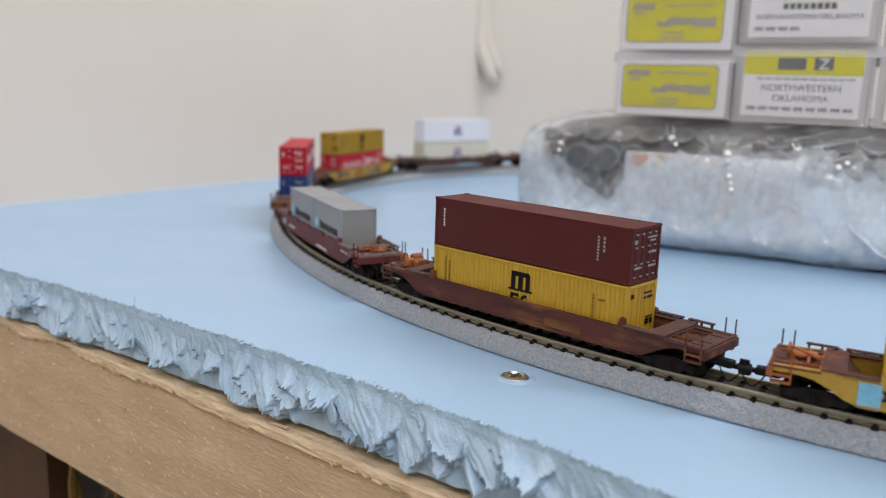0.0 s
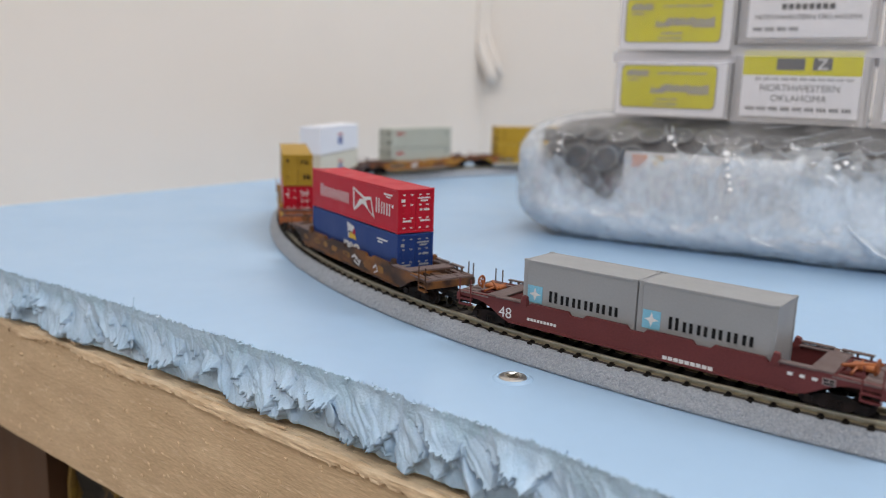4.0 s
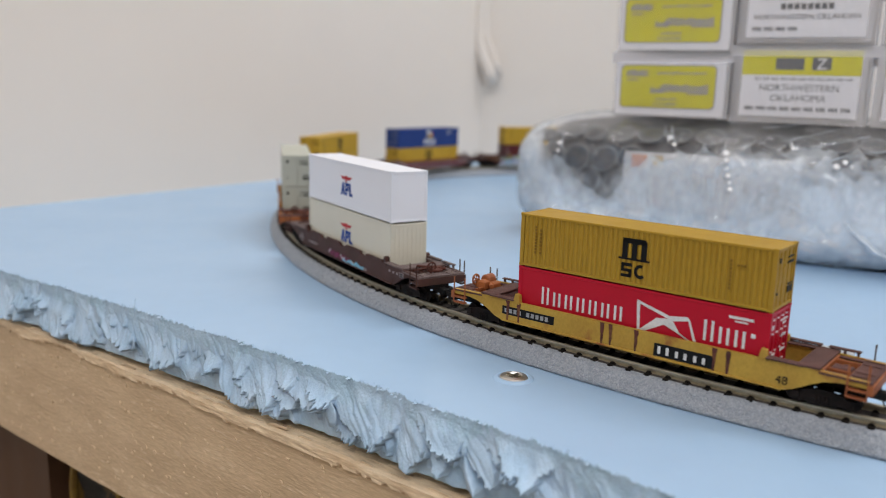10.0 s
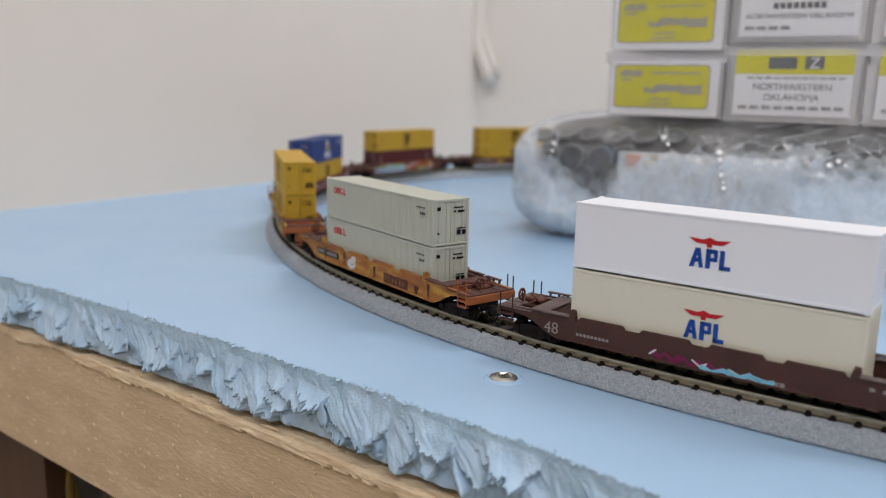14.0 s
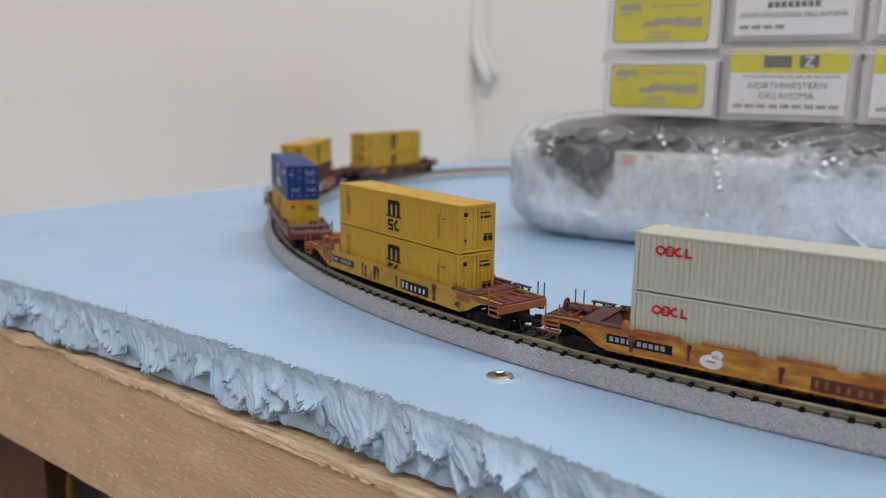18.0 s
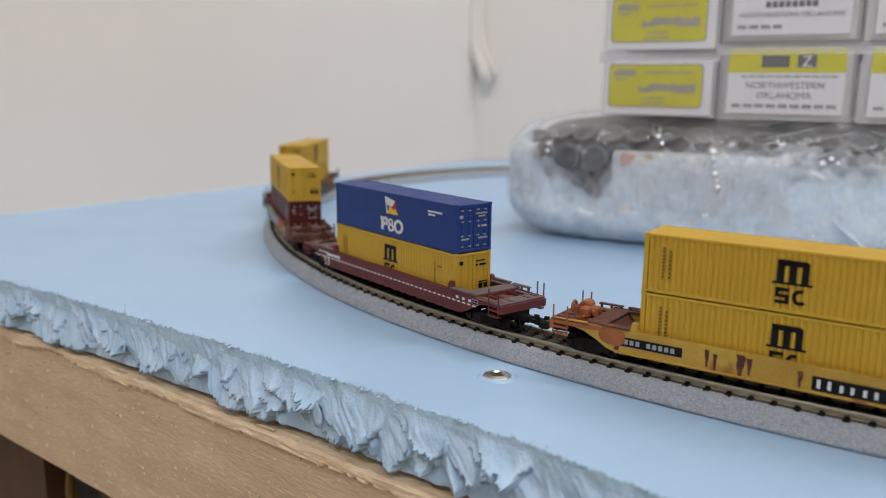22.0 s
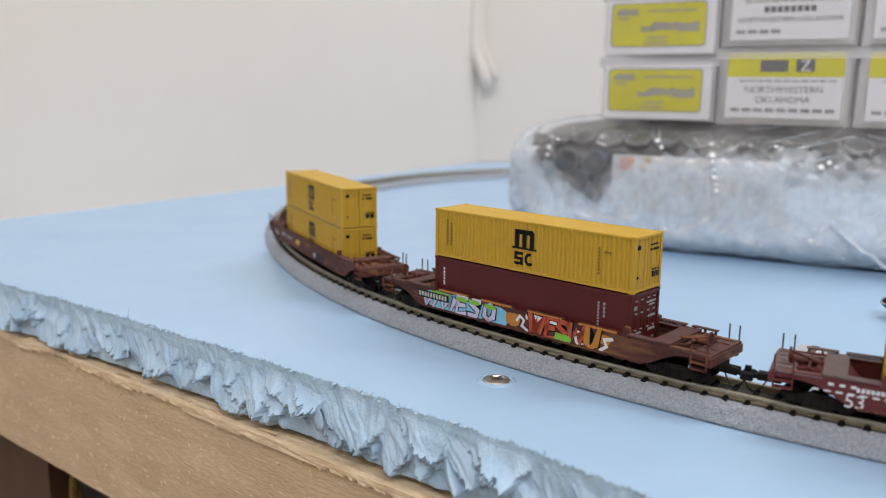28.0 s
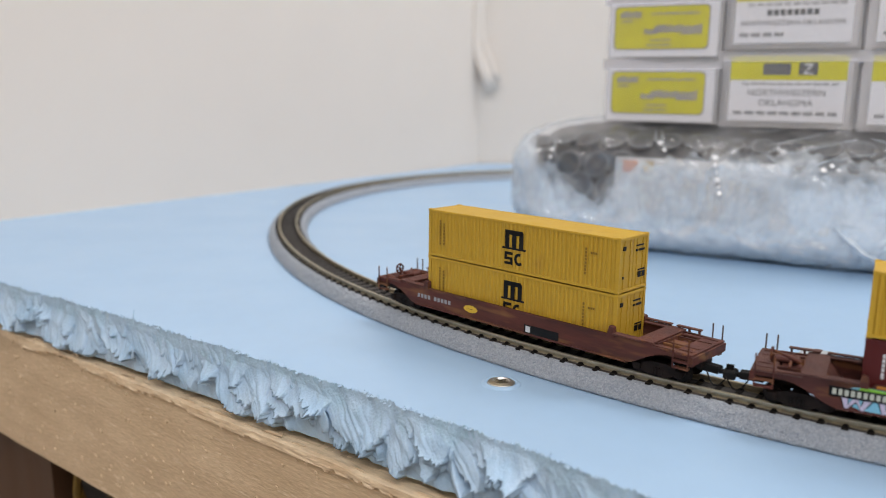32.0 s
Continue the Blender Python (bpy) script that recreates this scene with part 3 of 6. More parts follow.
def striped_block(x, y, turn):
    b = new("striped_block")
    tagged(b, "small pale grey block with a brown stripe on the foam", "block")
    b.matrix_world = pose(x * 0.001, y * 0.001, 0, 0, 0, turn)
    part("block_body", Shape().box(-7.5, 3.5, -4.0, 3.6, 0.05, 2.3, 0.5), PALEBLOCK, b)
    part("stripe", Shape().box(-7.0, 3.0, -1.0, 0.7, 2.2, 2.42, 0.05), BROWNSTRIP, b, "brown stripe along the top")
    for yy in (-2.6, 2.3):
        part("rib", Shape().box(-6.6, 2.6, yy - 0.3, yy + 0.3, 2.2, 2.42, 0.06), PALEBLOCK, b)


striped_block(88.5, 182.0, 54)

# ---- containers ----
YELLOW = material("yellow_container", (0.515, 0.322, 0.034), 0.5, color2=(0.475, 0.29, 0.028), scale=70, color3=(0.391, 0.225, 0.035), scale3=120, low3=0.62, high3=0.8, spec=0.25, grit=0.04)
MUSTARD = material("mustard_container", (0.387, 0.238, 0.025), 0.5, color2=(0.351, 0.211, 0.021), scale=70, spec=0.25, grit=0.04)
RED = material("red_container", (0.455, 0.004, 0.024), 0.45, color2=(0.394, 0.004, 0.016), scale=80, spec=0.25, grit=0.04)
BLUE = material("blue_container", (0.014, 0.043, 0.189), 0.5, color2=(0.012, 0.036, 0.162), scale=80, spec=0.25, grit=0.04)
MAROON = material("maroon_container", (0.086, 0.013, 0.012), 0.55, color2=(0.075, 0.010, 0.010), scale=80, spec=0.25, grit=0.04)
WHITE = material("white_container", (0.77, 0.79, 0.85), 0.45, color2=(0.765, 0.785, 0.845), scale=40, fine=4000, grit=0.01, spec=0.3)
CREAM = material("cream_container", (0.66, 0.635, 0.54), 0.5, color2=(0.63, 0.605, 0.51), scale=70, spec=0.25, grit=0.02)
PALE = material("pale_grey_container", (0.478, 0.488, 0.423), 0.5, color2=(0.442, 0.451, 0.386), scale=70, spec=0.25, grit=0.04)
GREY = material("grey_container", (0.292, 0.302, 0.315), 0.5, color2=(0.268, 0.277, 0.288), scale=70, spec=0.25, grit=0.04)
INK_BLACK = material("black_print", (0.005, 0.005, 0.006), 0.5, scale=300, spec=0.2)
INK_FADED = material("faded_white_print", (0.30, 0.25, 0.245), 0.5, scale=300, spec=0.2)
INK_PURPLE = material("purple_spray", (0.20, 0.02, 0.085), 0.5, scale=300, spec=0.2)
INK_SCARLET = material("scarlet_spray", (0.46, 0.055, 0.025), 0.5, color2=(0.36, 0.10, 0.05), scale=500, amount=1.0, spec=0.2)
INK_OCHRE = material("ochre_print", (0.24, 0.14, 0.02), 0.5, scale=300, spec=0.2)
INK_LILAC = material("lilac_print", (0.60, 0.55, 0.72), 0.5, scale=300, spec=0.2)
INK_LIME = material("lime_print", (0.22, 0.50, 0.06), 0.5, scale=300, spec=0.2)
INK_AMBER = material("amber_print", (0.50, 0.21, 0.04), 0.5, scale=300, spec=0.2)
INK_GREY = material("dark_grey_print", (0.04, 0.04, 0.042), 0.5, scale=300, spec=0.2)
INK_WHITE = material("white_print", (0.72, 0.72, 0.72), 0.5, scale=300, spec=0.2)
INK_RED = material("red_print", (0.55, 0.02, 0.03), 0.5, scale=300, spec=0.2)
INK_BLUE = material("blue_print", (0.02, 0.08, 0.38), 0.5, scale=300, spec=0.2)
INK_SKY = material("sky_print", (0.22, 0.52, 0.70), 0.5, scale=300, spec=0.2)
INK_YELLOW = material("yellow_print", (0.75, 0.48, 0.05), 0.5, scale=300, spec=0.2)


def container(label, mat, top=11.8, length=55.4, ribbed=True, marks=None, door_ink=None, end="doors"):
    """A freight container; x along it (doors at +x), its base at z 0."""
    box = new("container")
    tagged(box, label, "container", "containers on the train")
    hx, hy, h = length / 2, 5.55, top
    for sy in (-1, 1):
        s = Shape()
        outline = []
        x0, x1 = -hx + 0.9, hx - 0.9
        if ribbed:
            n = max(4, int((x1 - x0) / 1.12))
            p = (x1 - x0) / n
            for i in range(n):
                xa = x0 + i * p
                outline += [(xa, hy - 0.30), (xa + p * 0.22, hy - 0.04), (xa + p * 0.56, hy - 0.04), (xa + p * 0.78, hy - 0.30)]
            outline.append((x1, hy - 0.30))
        else:
            outline = [(x0, hy - 0.1), (x1, hy - 0.1)]
        v = [(x, sy * y, z) for z in (0.5, h - 0.5) for x, y in outline]
        m = len(outline)
        v += [(x, sy * (hy - 0.8), z) for z in (0.5, h - 0.5) for x in (x0, x1)]
        f = [(i, i + 1, m + i + 1, m + i) for i in range(m - 1)] + [(2 * m, 2 * m + 2, 2 * m + 3, 2 * m + 1)]
        part("side_panel", Shape().add(v, f), mat, box)
    roof = Shape().box(-hx + 0.3, hx - 0.3, -hy + 0.3, hy - 0.3, h - 0.55, h - 0.12, 0.1)
    part("roof", roof, mat, box)
    part("base", Shape().box(-hx + 0.3, hx - 0.3, -hy + 0.3, hy - 0.3, 0.1, 0.5), mat, box)
    for sy in (-1, 1):
        a, b = sorted((sy * hy, sy * (hy - 0.5)))
        part("bottom_rail", Shape().box(-hx + 0.3, hx - 0.3, a, b, 0.12, 0.75, 0.08), mat, box)
        part("top_rail", Shape().box(-hx + 0.3, hx - 0.3, a, b, h - 0.6, h - 0.05, 0.08), mat, box)
    for sx in (-1, 1):
        a, b = sorted((sx * hx, sx * (hx - 0.5)))
        part("end_sill", Shape().box(a, b, -hy + 0.3, hy - 0.3, 0.12, 0.75, 0.08), mat, box)
        part("end_header", Shape().box(a, b, -hy + 0.3, hy - 0.3, h - 0.75, h - 0.05, 0.08), mat, box)
    for sx in (-1, 1):
        for sy in (-1, 1):
            a, b = sorted((sx * hx, sx * (hx - 0.9)))
            c, d = sorted((sy * hy, sy * (hy - 0.7)))
            post = Shape().box(a, b, c, d, 0.0, h, 0.1)
            a, b = sorted((sx * (hx + 0.06), sx * (hx - 0.95)))
            c, d = sorted((sy * (hy + 0.06), sy * (hy - 0.9)))
            post.box(a, b, c, d, 0.0, 0.6, 0.08).box(a, b, c, d, h - 0.55, h + 0.08, 0.08)
            part("corner_post", post, mat, box)
    part("end_wall", Shape().box(-hx + 0.15, -hx + 0.5, -hy + 0.6, hy - 0.6, 0.6, h - 0.6), mat, box)
    if end == "doors":
        for sy in (-1, 1):
            a, b = sorted((sy * 0.1, sy * (hy - 0.65)))
            leaf = part("door", Shape().box(hx - 0.6, hx - 0.22, a, b, 0.75, h - 0.75, 0.1), mat, box)
            for y in (1.3, 3.6):
                rod = Shape().tube([(hx - 0.14, sy * y, 0.7), (hx - 0.14, sy * y, h - 0.7)], 0.12)
                for z in (1.3, 3.9, 7.4, 10.1):
                    rod.box(hx - 0.24, hx - 0.04, sy * y - 0.32, sy * y + 0.32, z, z + 0.34)
                part("lock_rod", rod, mat, leaf)
            lines = Shape()
            for z in (2.7, 5.2, 8.7):
                lines.box(hx - 0.25, hx - 0.16, a + 0.3, b - 0.3, z, z + 0.28)
            part("door_rib", lines, mat, leaf)
            hinge = Shape()
            for z in (2.0, 4.4, 6.8, 9.2):
                a, b = sorted((sy * 4.6, sy * 5.0))
                hinge.box(hx - 0.25, hx - 0.02, a, b, z, z + 0.5)
            part("hinge", hinge, mat, leaf)
    else:
        part("end_wall", Shape().box(hx - 0.5, hx - 0.12, -hy + 0.6, hy - 0.6, 0.6, h - 0.6), mat, box)
        if end == "ribs":
            for y in (-3.9, -2.6, -1.3, 0, 1.3, 2.6, 3.9):
                part("end_rib", Shape().box(hx - 0.14, hx - 0.02, y - 0.3, y + 0.3, 0.8, h - 0.9, 0.05), mat, box)
    if door_ink:
        ink = Shape()
        if ribbed:
            spots = ((0.9, 9.4, 2.9, 0.3), (0.9, 8.3, 0.6, 0.5), (2.1, 8.3, 2.0, 0.5), (-4.2, 9.0, 1.0, 0.9), (2.0, 2.6, 1.1, 1.2), (3.5, 2.6, 1.1, 1.2), (2.0, 4.1, 2.6, 0.25), (-4.0, 3.0, 0.5, 0.5))
        else:
            spots = [(y - 0.35, z, 0.7, 0.3) for y in (-3.6, -1.3, 1.3, 3.6) for z in (1.35, 3.95, 7.45, 10.15)]
            spots += [(0.6, 9.2, 3.6, 0.35), (1.4, 8.5, 2.2, 0.35), (-4.4, 8.4, 1.0, 0.8), (-3.9, 3.1, 2.5, 0.42), (1.3, 3.1, 3.0, 0.42), (1.2, 6.0, 0.7, 0.5), (2.4, 6.0, 1.7, 0.5)]
        for y, z, w, t in spots:
            ink.box(hx - 0.215, hx - 0.02, y, y + w, z * h / 11.8, z * h / 11.8 + t)
        tagged(part("door_print", ink, door_ink, box), kind="stuff")
    paint_marks(box, marks or (), hy - 0.03, hy + 0.02)
    return box


def words(text, size, mat, parent, x, y, z, name="lettering"):
    """Raised words facing -y, centred on x, as a mesh."""
    cu = bpy.data.curves.new(name, "FONT")
    cu.body, cu.size, cu.align_x, cu.extrude = text, size * 0.001, "CENTER", 0.00002
    tmp = bpy.data.objects.new("tmp", cu)
    scene.collection.objects.link(tmp)
    me = bpy.data.meshes.new_from_object(tmp.evaluated_get(bpy.context.evaluated_depsgraph_get()))
    bpy.data.objects.remove(tmp)
    me.materials.clear()
    me.materials.append(mat)
    ob = part(name, me, mat, parent)
    ob.matrix_basis = pose(x * 0.001, y * 0.001, z * 0.001, 90, 0, 0)
    return ob


def paint_marks(thing, marks, inner, outer):
    """Printed shapes on both long sides; u runs left to right as seen from that side. A group of shapes makes one mark."""
    for level, (name, ink, shapes) in enumerate(marks):
        if shapes[0] == "text":
            _, text, u, v, h = shapes
            words(text, h / 0.68, ink, thing, u + 0.6 * h, -outer - 0.03, v, name)
            continue
        groups = shapes if shapes and isinstance(shapes[0][0][0], (list, tuple)) else [shapes]
        for sy in (-1, 1):
            lo, hi = sorted((sy * inner, sy * (outer + 0.02 * level)))
            for group in groups:
                s = Shape()
                for poly in group:
                    s.prism([((u if sy < 0 else -u), w) for u, w in poly], lo, hi, "y")
                ob = part(name, s, ink, thing)
                if name.endswith("print"):
                    ob["kind"] = "stuff"


def bar(u0, u1, v0, v1):
    return [(u0, v0), (u1, v0), (u1, v1), (u0, v1)]


def arch_mark(u, v, k=1.0):
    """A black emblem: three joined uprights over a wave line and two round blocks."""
    out = [bar(u - 2.5 * k, u - 1.4 * k, v + 1.1 * k, v + 4.6 * k), bar(u - 0.55 * k, u + 0.55 * k, v + 1.1 * k, v + 4.6 * k), bar(u + 1.4 * k, u + 2.5 * k, v + 1.1 * k, v + 4.6 * k),
           bar(u - 2.5 * k, u + 2.2 * k, v + 3.9 * k, v + 4.9 * k), bar(u - 3.2 * k, u + 3.2 * k, v + 0.75 * k, v + 1.15 * k)]
    return out


def ring_mark(u, v, w, h, t, gap=False):
    """A ring, or an open ring, as one outline."""
    n = 16
    a = [(3 + i) if gap else i for i in range(n - 4 if gap else n + 1)]
    out = [(u + w * math.cos(k * math.tau / n), v + h * math.sin(k * math.tau / n)) for k in a]
    inn = [(u + (w - t) * math.cos(k * math.tau / n + 0.001), v + (h - t) * math.sin(k * math.tau / n + 0.001)) for k in a]
    if not gap:
        out[-1], inn[-1] = (out[-1][0], out[-1][1] - 0.01), (inn[-1][0], inn[-1][1] - 0.01)
    return [out + inn[::-1]]


def wave_emblem(z=11.8):
    v = z * 0.5
    below = ring_mark(1.25, v - 2.35, 1.2, 1.3, 0.6, True) + [bar(-2.5, -0.4, v - 1.65, v - 1.05), bar(-2.5, -1.9, v - 2.4, v - 1.1), bar(-2.5, -0.4, v - 2.65, v - 2.1), bar(-1.0, -0.4, v - 3.5, v - 2.3), bar(-2.5, -0.4, v - 3.65, v - 3.1)]
    return [[[(u * 1.13, v + (w - v) * 1.13) for u, w in poly] for poly in group] for group in (arch_mark(-0.1, v - 1.2, 0.95), below[:1], below[1:])]


def small_text(u, v, n=7, w=0.5, h=0.45, gap=0.2):
    return [bar(u + i * (w + gap), u + i * (w + gap) + w, v, v + h) for i in range(n)]


def upright_text(u, v0, v1, n=9):
    st = (v1 - v0) / n
    return [bar(u, u + 0.45, v0 + i * st, v0 + (i + 0.72) * st) for i in range(n)]


def yellow_box(kind=YELLOW):
    return container("yellow corrugated container with a black emblem", kind, marks=(
        ("emblem", INK_BLACK, wave_emblem()), ("code_print", INK_OCHRE, upright_text(-23.9, 3.2, 9.6) + upright_text(-22.6, 3.2, 9.0, 7) + upright_text(19.2, 3.0, 9.0, 8)), ("size_print", INK_OCHRE, small_text(20.6, 7.6, 3, 0.45, 0.45, 0.15))), door_ink=INK_BLACK)


def flag_shape(u, v):
    return [[(u - 4.6, v + 2.6), (u - 4.1, v + 2.9), (u - 3.9, v - 2.2), (u - 4.3, v - 2.0)],
            [(u - 4.6, v + 2.9), (u - 4.3, v + 2.4), (u + 1.0, v + 0.6), (u + 3.4, v + 1.1), (u + 3.2, v + 1.7), (u + 0.6, v + 1.3)],
            [(u - 4.2, v - 2.0), (u - 3.9, v - 2.3), (u - 0.2, v - 0.2), (u + 4.4, v - 2.2), (u + 5.0, v - 2.7), (u + 2.2, v - 1.0), (u + 0.9, v + 0.9), (u - 1.4, v + 0.6)],
            [(u + 3.2, v + 1.7), (u + 3.6, v + 1.3), (u + 5.0, v - 2.7), (u + 4.4, v - 2.2)]]


def letter_bars(u, v, count, w, h, t, gap):
    """Plain bars for a row of lettering: a pair of uprights each, the first pair taller."""
    o = []
    for i in range(count):
        x = u + i * (w + gap)
        hh = h * (1.25 if i == 0 else 1)
        o.append([bar(x, x + 1.2 * t, v, v + hh), bar(x + 0.6 * w, x + 0.6 * w + 1.2 * t, v, v + hh)])
    return o


def red_box():
    return container("bright red container with white lettering bars and flag emblem", RED, ribbed=False, marks=(
        ("letter", INK_WHITE, letter_bars(-21.4, 4.2, 7, 2.2, 3.1, 0.42, 0.75) + letter_bars(15.4, 4.2, 3, 2.4, 3.3, 0.45, 0.6)),
        ("emblem", INK_WHITE, [[(7.6 + (u - 1) * 1.38, 5.8 + (v - 5.8) * 1.3) for u, v in p] for p in flag_shape(1.0, 5.8)]),
        ("code_print", INK_WHITE, [bar(20.0, 24.6, 9.6, 10.1), bar(21.2, 23.6, 9.0, 9.3), bar(24.4, 25.2, 6.6, 7.4)])), door_ink=INK_WHITE)


def blue_box():
    flag = [[(-1.9, 10.2), (-1.5, 10.2), (-1.0, 6.2), (-1.3, 6.2)], [(-1.5, 10.2), (1.6, 9.5), (0.6, 8.0), (-1.1, 8.2)]]
    def big(shapes):
        if isinstance(shapes[0][0], (int, float)):
            return [(u * 1.35, 6.0 + (v - 6.0) * 1.1) for u, v in shapes]
        return [big(p) for p in shapes]
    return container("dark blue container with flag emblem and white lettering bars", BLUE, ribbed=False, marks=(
        ("flag", INK_WHITE, big(flag)), ("flag_gold", INK_YELLOW, big([[(-1.1, 6.2), (2.6, 6.2), (1.8, 7.6), (0.9, 7.4), (-0.2, 8.0)]])),
        ("flag_red", INK_RED, big([[(0.9, 7.5), (2.0, 7.5), (1.7, 9.2), (1.0, 8.4)]])),
        ("letter", INK_WHITE, big([[bar(-3.2, -2.3, 2.0, 5.2), bar(-3.4, -1.3, 4.5, 5.2), bar(-2.4, -1.3, 3.2, 3.9), bar(-1.6, -0.9, 3.4, 5.0)], ring_mark(0.2, 2.9, 1.1, 1.0, 0.55) + ring_mark(0.1, 4.3, 0.8, 0.8, 0.42), ring_mark(2.75, 3.5, 1.6, 1.7, 0.7)])),
        ("code_print", INK_WHITE, small_text(16.5, 8.9, 9, 0.5, 0.45, 0.15) + small_text(16.8, 8.1, 4))), door_ink=GREY)


def maroon_box():
    return container("dark maroon container with small white marks", MAROON, ribbed=False, marks=(
        ("code_print", INK_WHITE, upright_text(-24.8, 5.5, 9.6, 5) + small_text(-24.8, 5.0, 1)), ("side_print", GREY, upright_text(19.6, 4.0, 9.4, 8) + upright_text(21.0, 6.0, 9.4, 4))), door_ink=GREY)


def eagle_marks(h, u=0.0):
    c = h * 0.52
    red = [[(u - 4.0, c + 2.6), (u - 2.4, c + 1.6), (u + 2.4, c + 1.6), (u + 4.0, c + 2.6), (u + 1.2, c + 2.4), (u, c + 2.9), (u - 1.2, c + 2.4)], bar(u - 0.5, u + 0.5, c + 1.0, c + 1.7)]
    blue = [[(u - 3.6, c - 3.0), (u - 2.7, c - 3.0), (u - 1.8, c + 0.7), (u - 2.6, c + 0.7)], [(u - 1.7, c - 3.0), (u - 0.9, c - 3.0), (u - 1.6, c + 0.7), (u - 2.3, c + 0.7)], bar(u - 3.0, u - 1.4, c - 2.0, c - 1.3),
            bar(u - 0.5, u + 0.4, c - 3.0, c + 0.7), bar(u - 0.4, u + 1.6, c - 0.1, c + 0.7), bar(u - 0.4, u + 1.6, c - 1.6, c - 0.9), bar(u + 1.0, u + 1.7, c - 1.4, c + 0.5), bar(u + 2.1, u + 3.0, c - 3.0, c + 0.7), bar(u + 2.2, u + 4.2, c - 3.0, c - 2.2)]
    return red, blue


def eagle_box(mat, label):
    red, blue = eagle_marks(13.4)
    return container(label, mat, top=13.8, length=56.2, ribbed=False, end="plain" if mat is WHITE else "ribs", marks=(("emblem", INK_RED, [red]), ("letter", INK_BLUE, [blue[:3], blue[3:7], blue[7:]])))


def pale_box():
    v = 8.6
    red = [ring_mark(-22.4, v, 1.05, 0.95, 0.45), ring_mark(-20.55, v, 1.0, 1.1, 0.42), ring_mark(-20.55, v, 0.42, 0.42, 0.22), ring_mark(-18.7, v, 1.0, 0.95, 0.45, True), [bar(-17.6, -17.1, v - 0.95, v + 0.95), bar(-17.6, -16.2, v - 0.95, v - 0.5)]]
    return container("pale grey corrugated container with red ring emblem", PALE, marks=(("emblem", INK_RED, red), ("code_print", INK_GREY, small_text(20.4, 9.2, 6, 0.4, 0.35, 0.25) + small_text(22.0, 7.6, 3, 0.5, 0.6, 0.3))), door_ink=INK_BLACK)


def short_box():
    return container("grey twenty-foot container with black lettering bars and sky-blue square", GREY, top=13.6, length=27.2, ribbed=False, end="plain", marks=(
        ("blue_square", INK_SKY, [bar(-12.4, -8.6, 4.2, 8.0)]), ("star", INK_WHITE, [[(-10.5, 7.6), (-10.9, 6.5), (-12.0, 6.1), (-10.9, 5.7), (-10.5, 4.6), (-10.1, 5.7), (-9.0, 6.1), (-10.1, 6.5)]]),
        ("letter", INK_BLACK, letter_bars(-6.8, 5.0, 6, 2.2, 2.0, 0.55, 0.7))))

# ---- well cars ----
CAR_BROWN = material("brown_car", (0.105, 0.032, 0.022), 0.6, color2=(0.07, 0.024, 0.018), scale=120, amount=0.8, color3=(0.17, 0.06, 0.025), scale3=130, low3=0.58, high3=0.72, spec=0.25)
CAR_RUST = material("rusty_brown_car", (0.105, 0.032, 0.024), 0.65, color2=(0.062, 0.022, 0.019), scale=240, amount=1.0, color3=(0.25, 0.115, 0.04), scale3=330, low3=0.50, high3=0.80, stretch=(0.22, 1, 1.2), spec=0.25)
CAR_DARK = material("dark_brown_car", (0.055, 0.030, 0.020), 0.6, color2=(0.035, 0.02, 0.015), scale=130, amount=0.8, color3=(0.27, 0.105, 0.025), scale3=170, low3=0.44, high3=0.76, stretch=(0.45, 1, 1), spec=0.25)
CAR_YELLOW = material("yellow_car", (0.46, 0.30, 0.05), 0.55, color2=(0.37, 0.215, 0.035), scale=110, amount=0.9, color3=(0.24, 0.08, 0.025), scale3=150, low3=0.60, high3=0.70, stretch=(1, 1, 0.6), spec=0.25)
CAR_ORANGE = material("rusty_yellow_car", (0.50, 0.27, 0.04), 0.55, color2=(0.34, 0.125, 0.028), scale=520, amount=1.2, color3=(0.22, 0.072, 0.022), scale3=300, low3=0.44, high3=0.66, stretch=(0.35, 1, 1.1), spec=0.25)
DECK_RUST = material("rust_brown_deck", (0.145, 0.055, 0.042), 0.7, color2=(0.095, 0.04, 0.034), scale=190, amount=0.9, fine=3500, bump=0.7, bump_scale=5000, color3=(0.22, 0.08, 0.03), scale3=260, low3=0.58, high3=0.7, spec=0.25)
DECK_UMBER = material("umber_deck", (0.13, 0.062, 0.052), 0.7, color2=(0.09, 0.045, 0.04), scale=190, amount=0.9, fine=3500, bump=0.7, bump_scale=5000, spec=0.25)
CAR_RED = material("oxide_red_car", (0.135, 0.032, 0.032), 0.55, color2=(0.11, 0.026, 0.026), scale=120, spec=0.25)
CAR_OLIVE = material("umber_car", (0.075, 0.032, 0.026), 0.6, color2=(0.055, 0.026, 0.02), scale=120, amount=0.8, spec=0.25)
RUST_BLOCK = material("faded_ochre_print", (0.30, 0.15, 0.035), 0.6, color2=(0.19, 0.08, 0.02), scale=300, amount=1.0, spec=0.25)
GRATE = material("walkway_grating", (0.17, 0.125, 0.12), 0.7, color2=(0.125, 0.085, 0.08), scale=160, fine=3500, bump=0.8, bump_scale=5000)
ORANGE = material("rusty_orange_paint", (0.36, 0.11, 0.025), 0.6, color2=(0.25, 0.07, 0.02), scale=200, amount=0.9)
POST = material("weathered_post", (0.10, 0.07, 0.065), 0.6, scale=300)
TRUCKM = material("dusty_black_truck", (0.006, 0.005, 0.0045), 0.7, color2=(0.020, 0.013, 0.011), scale=400, amount=0.9, spec=0.15)

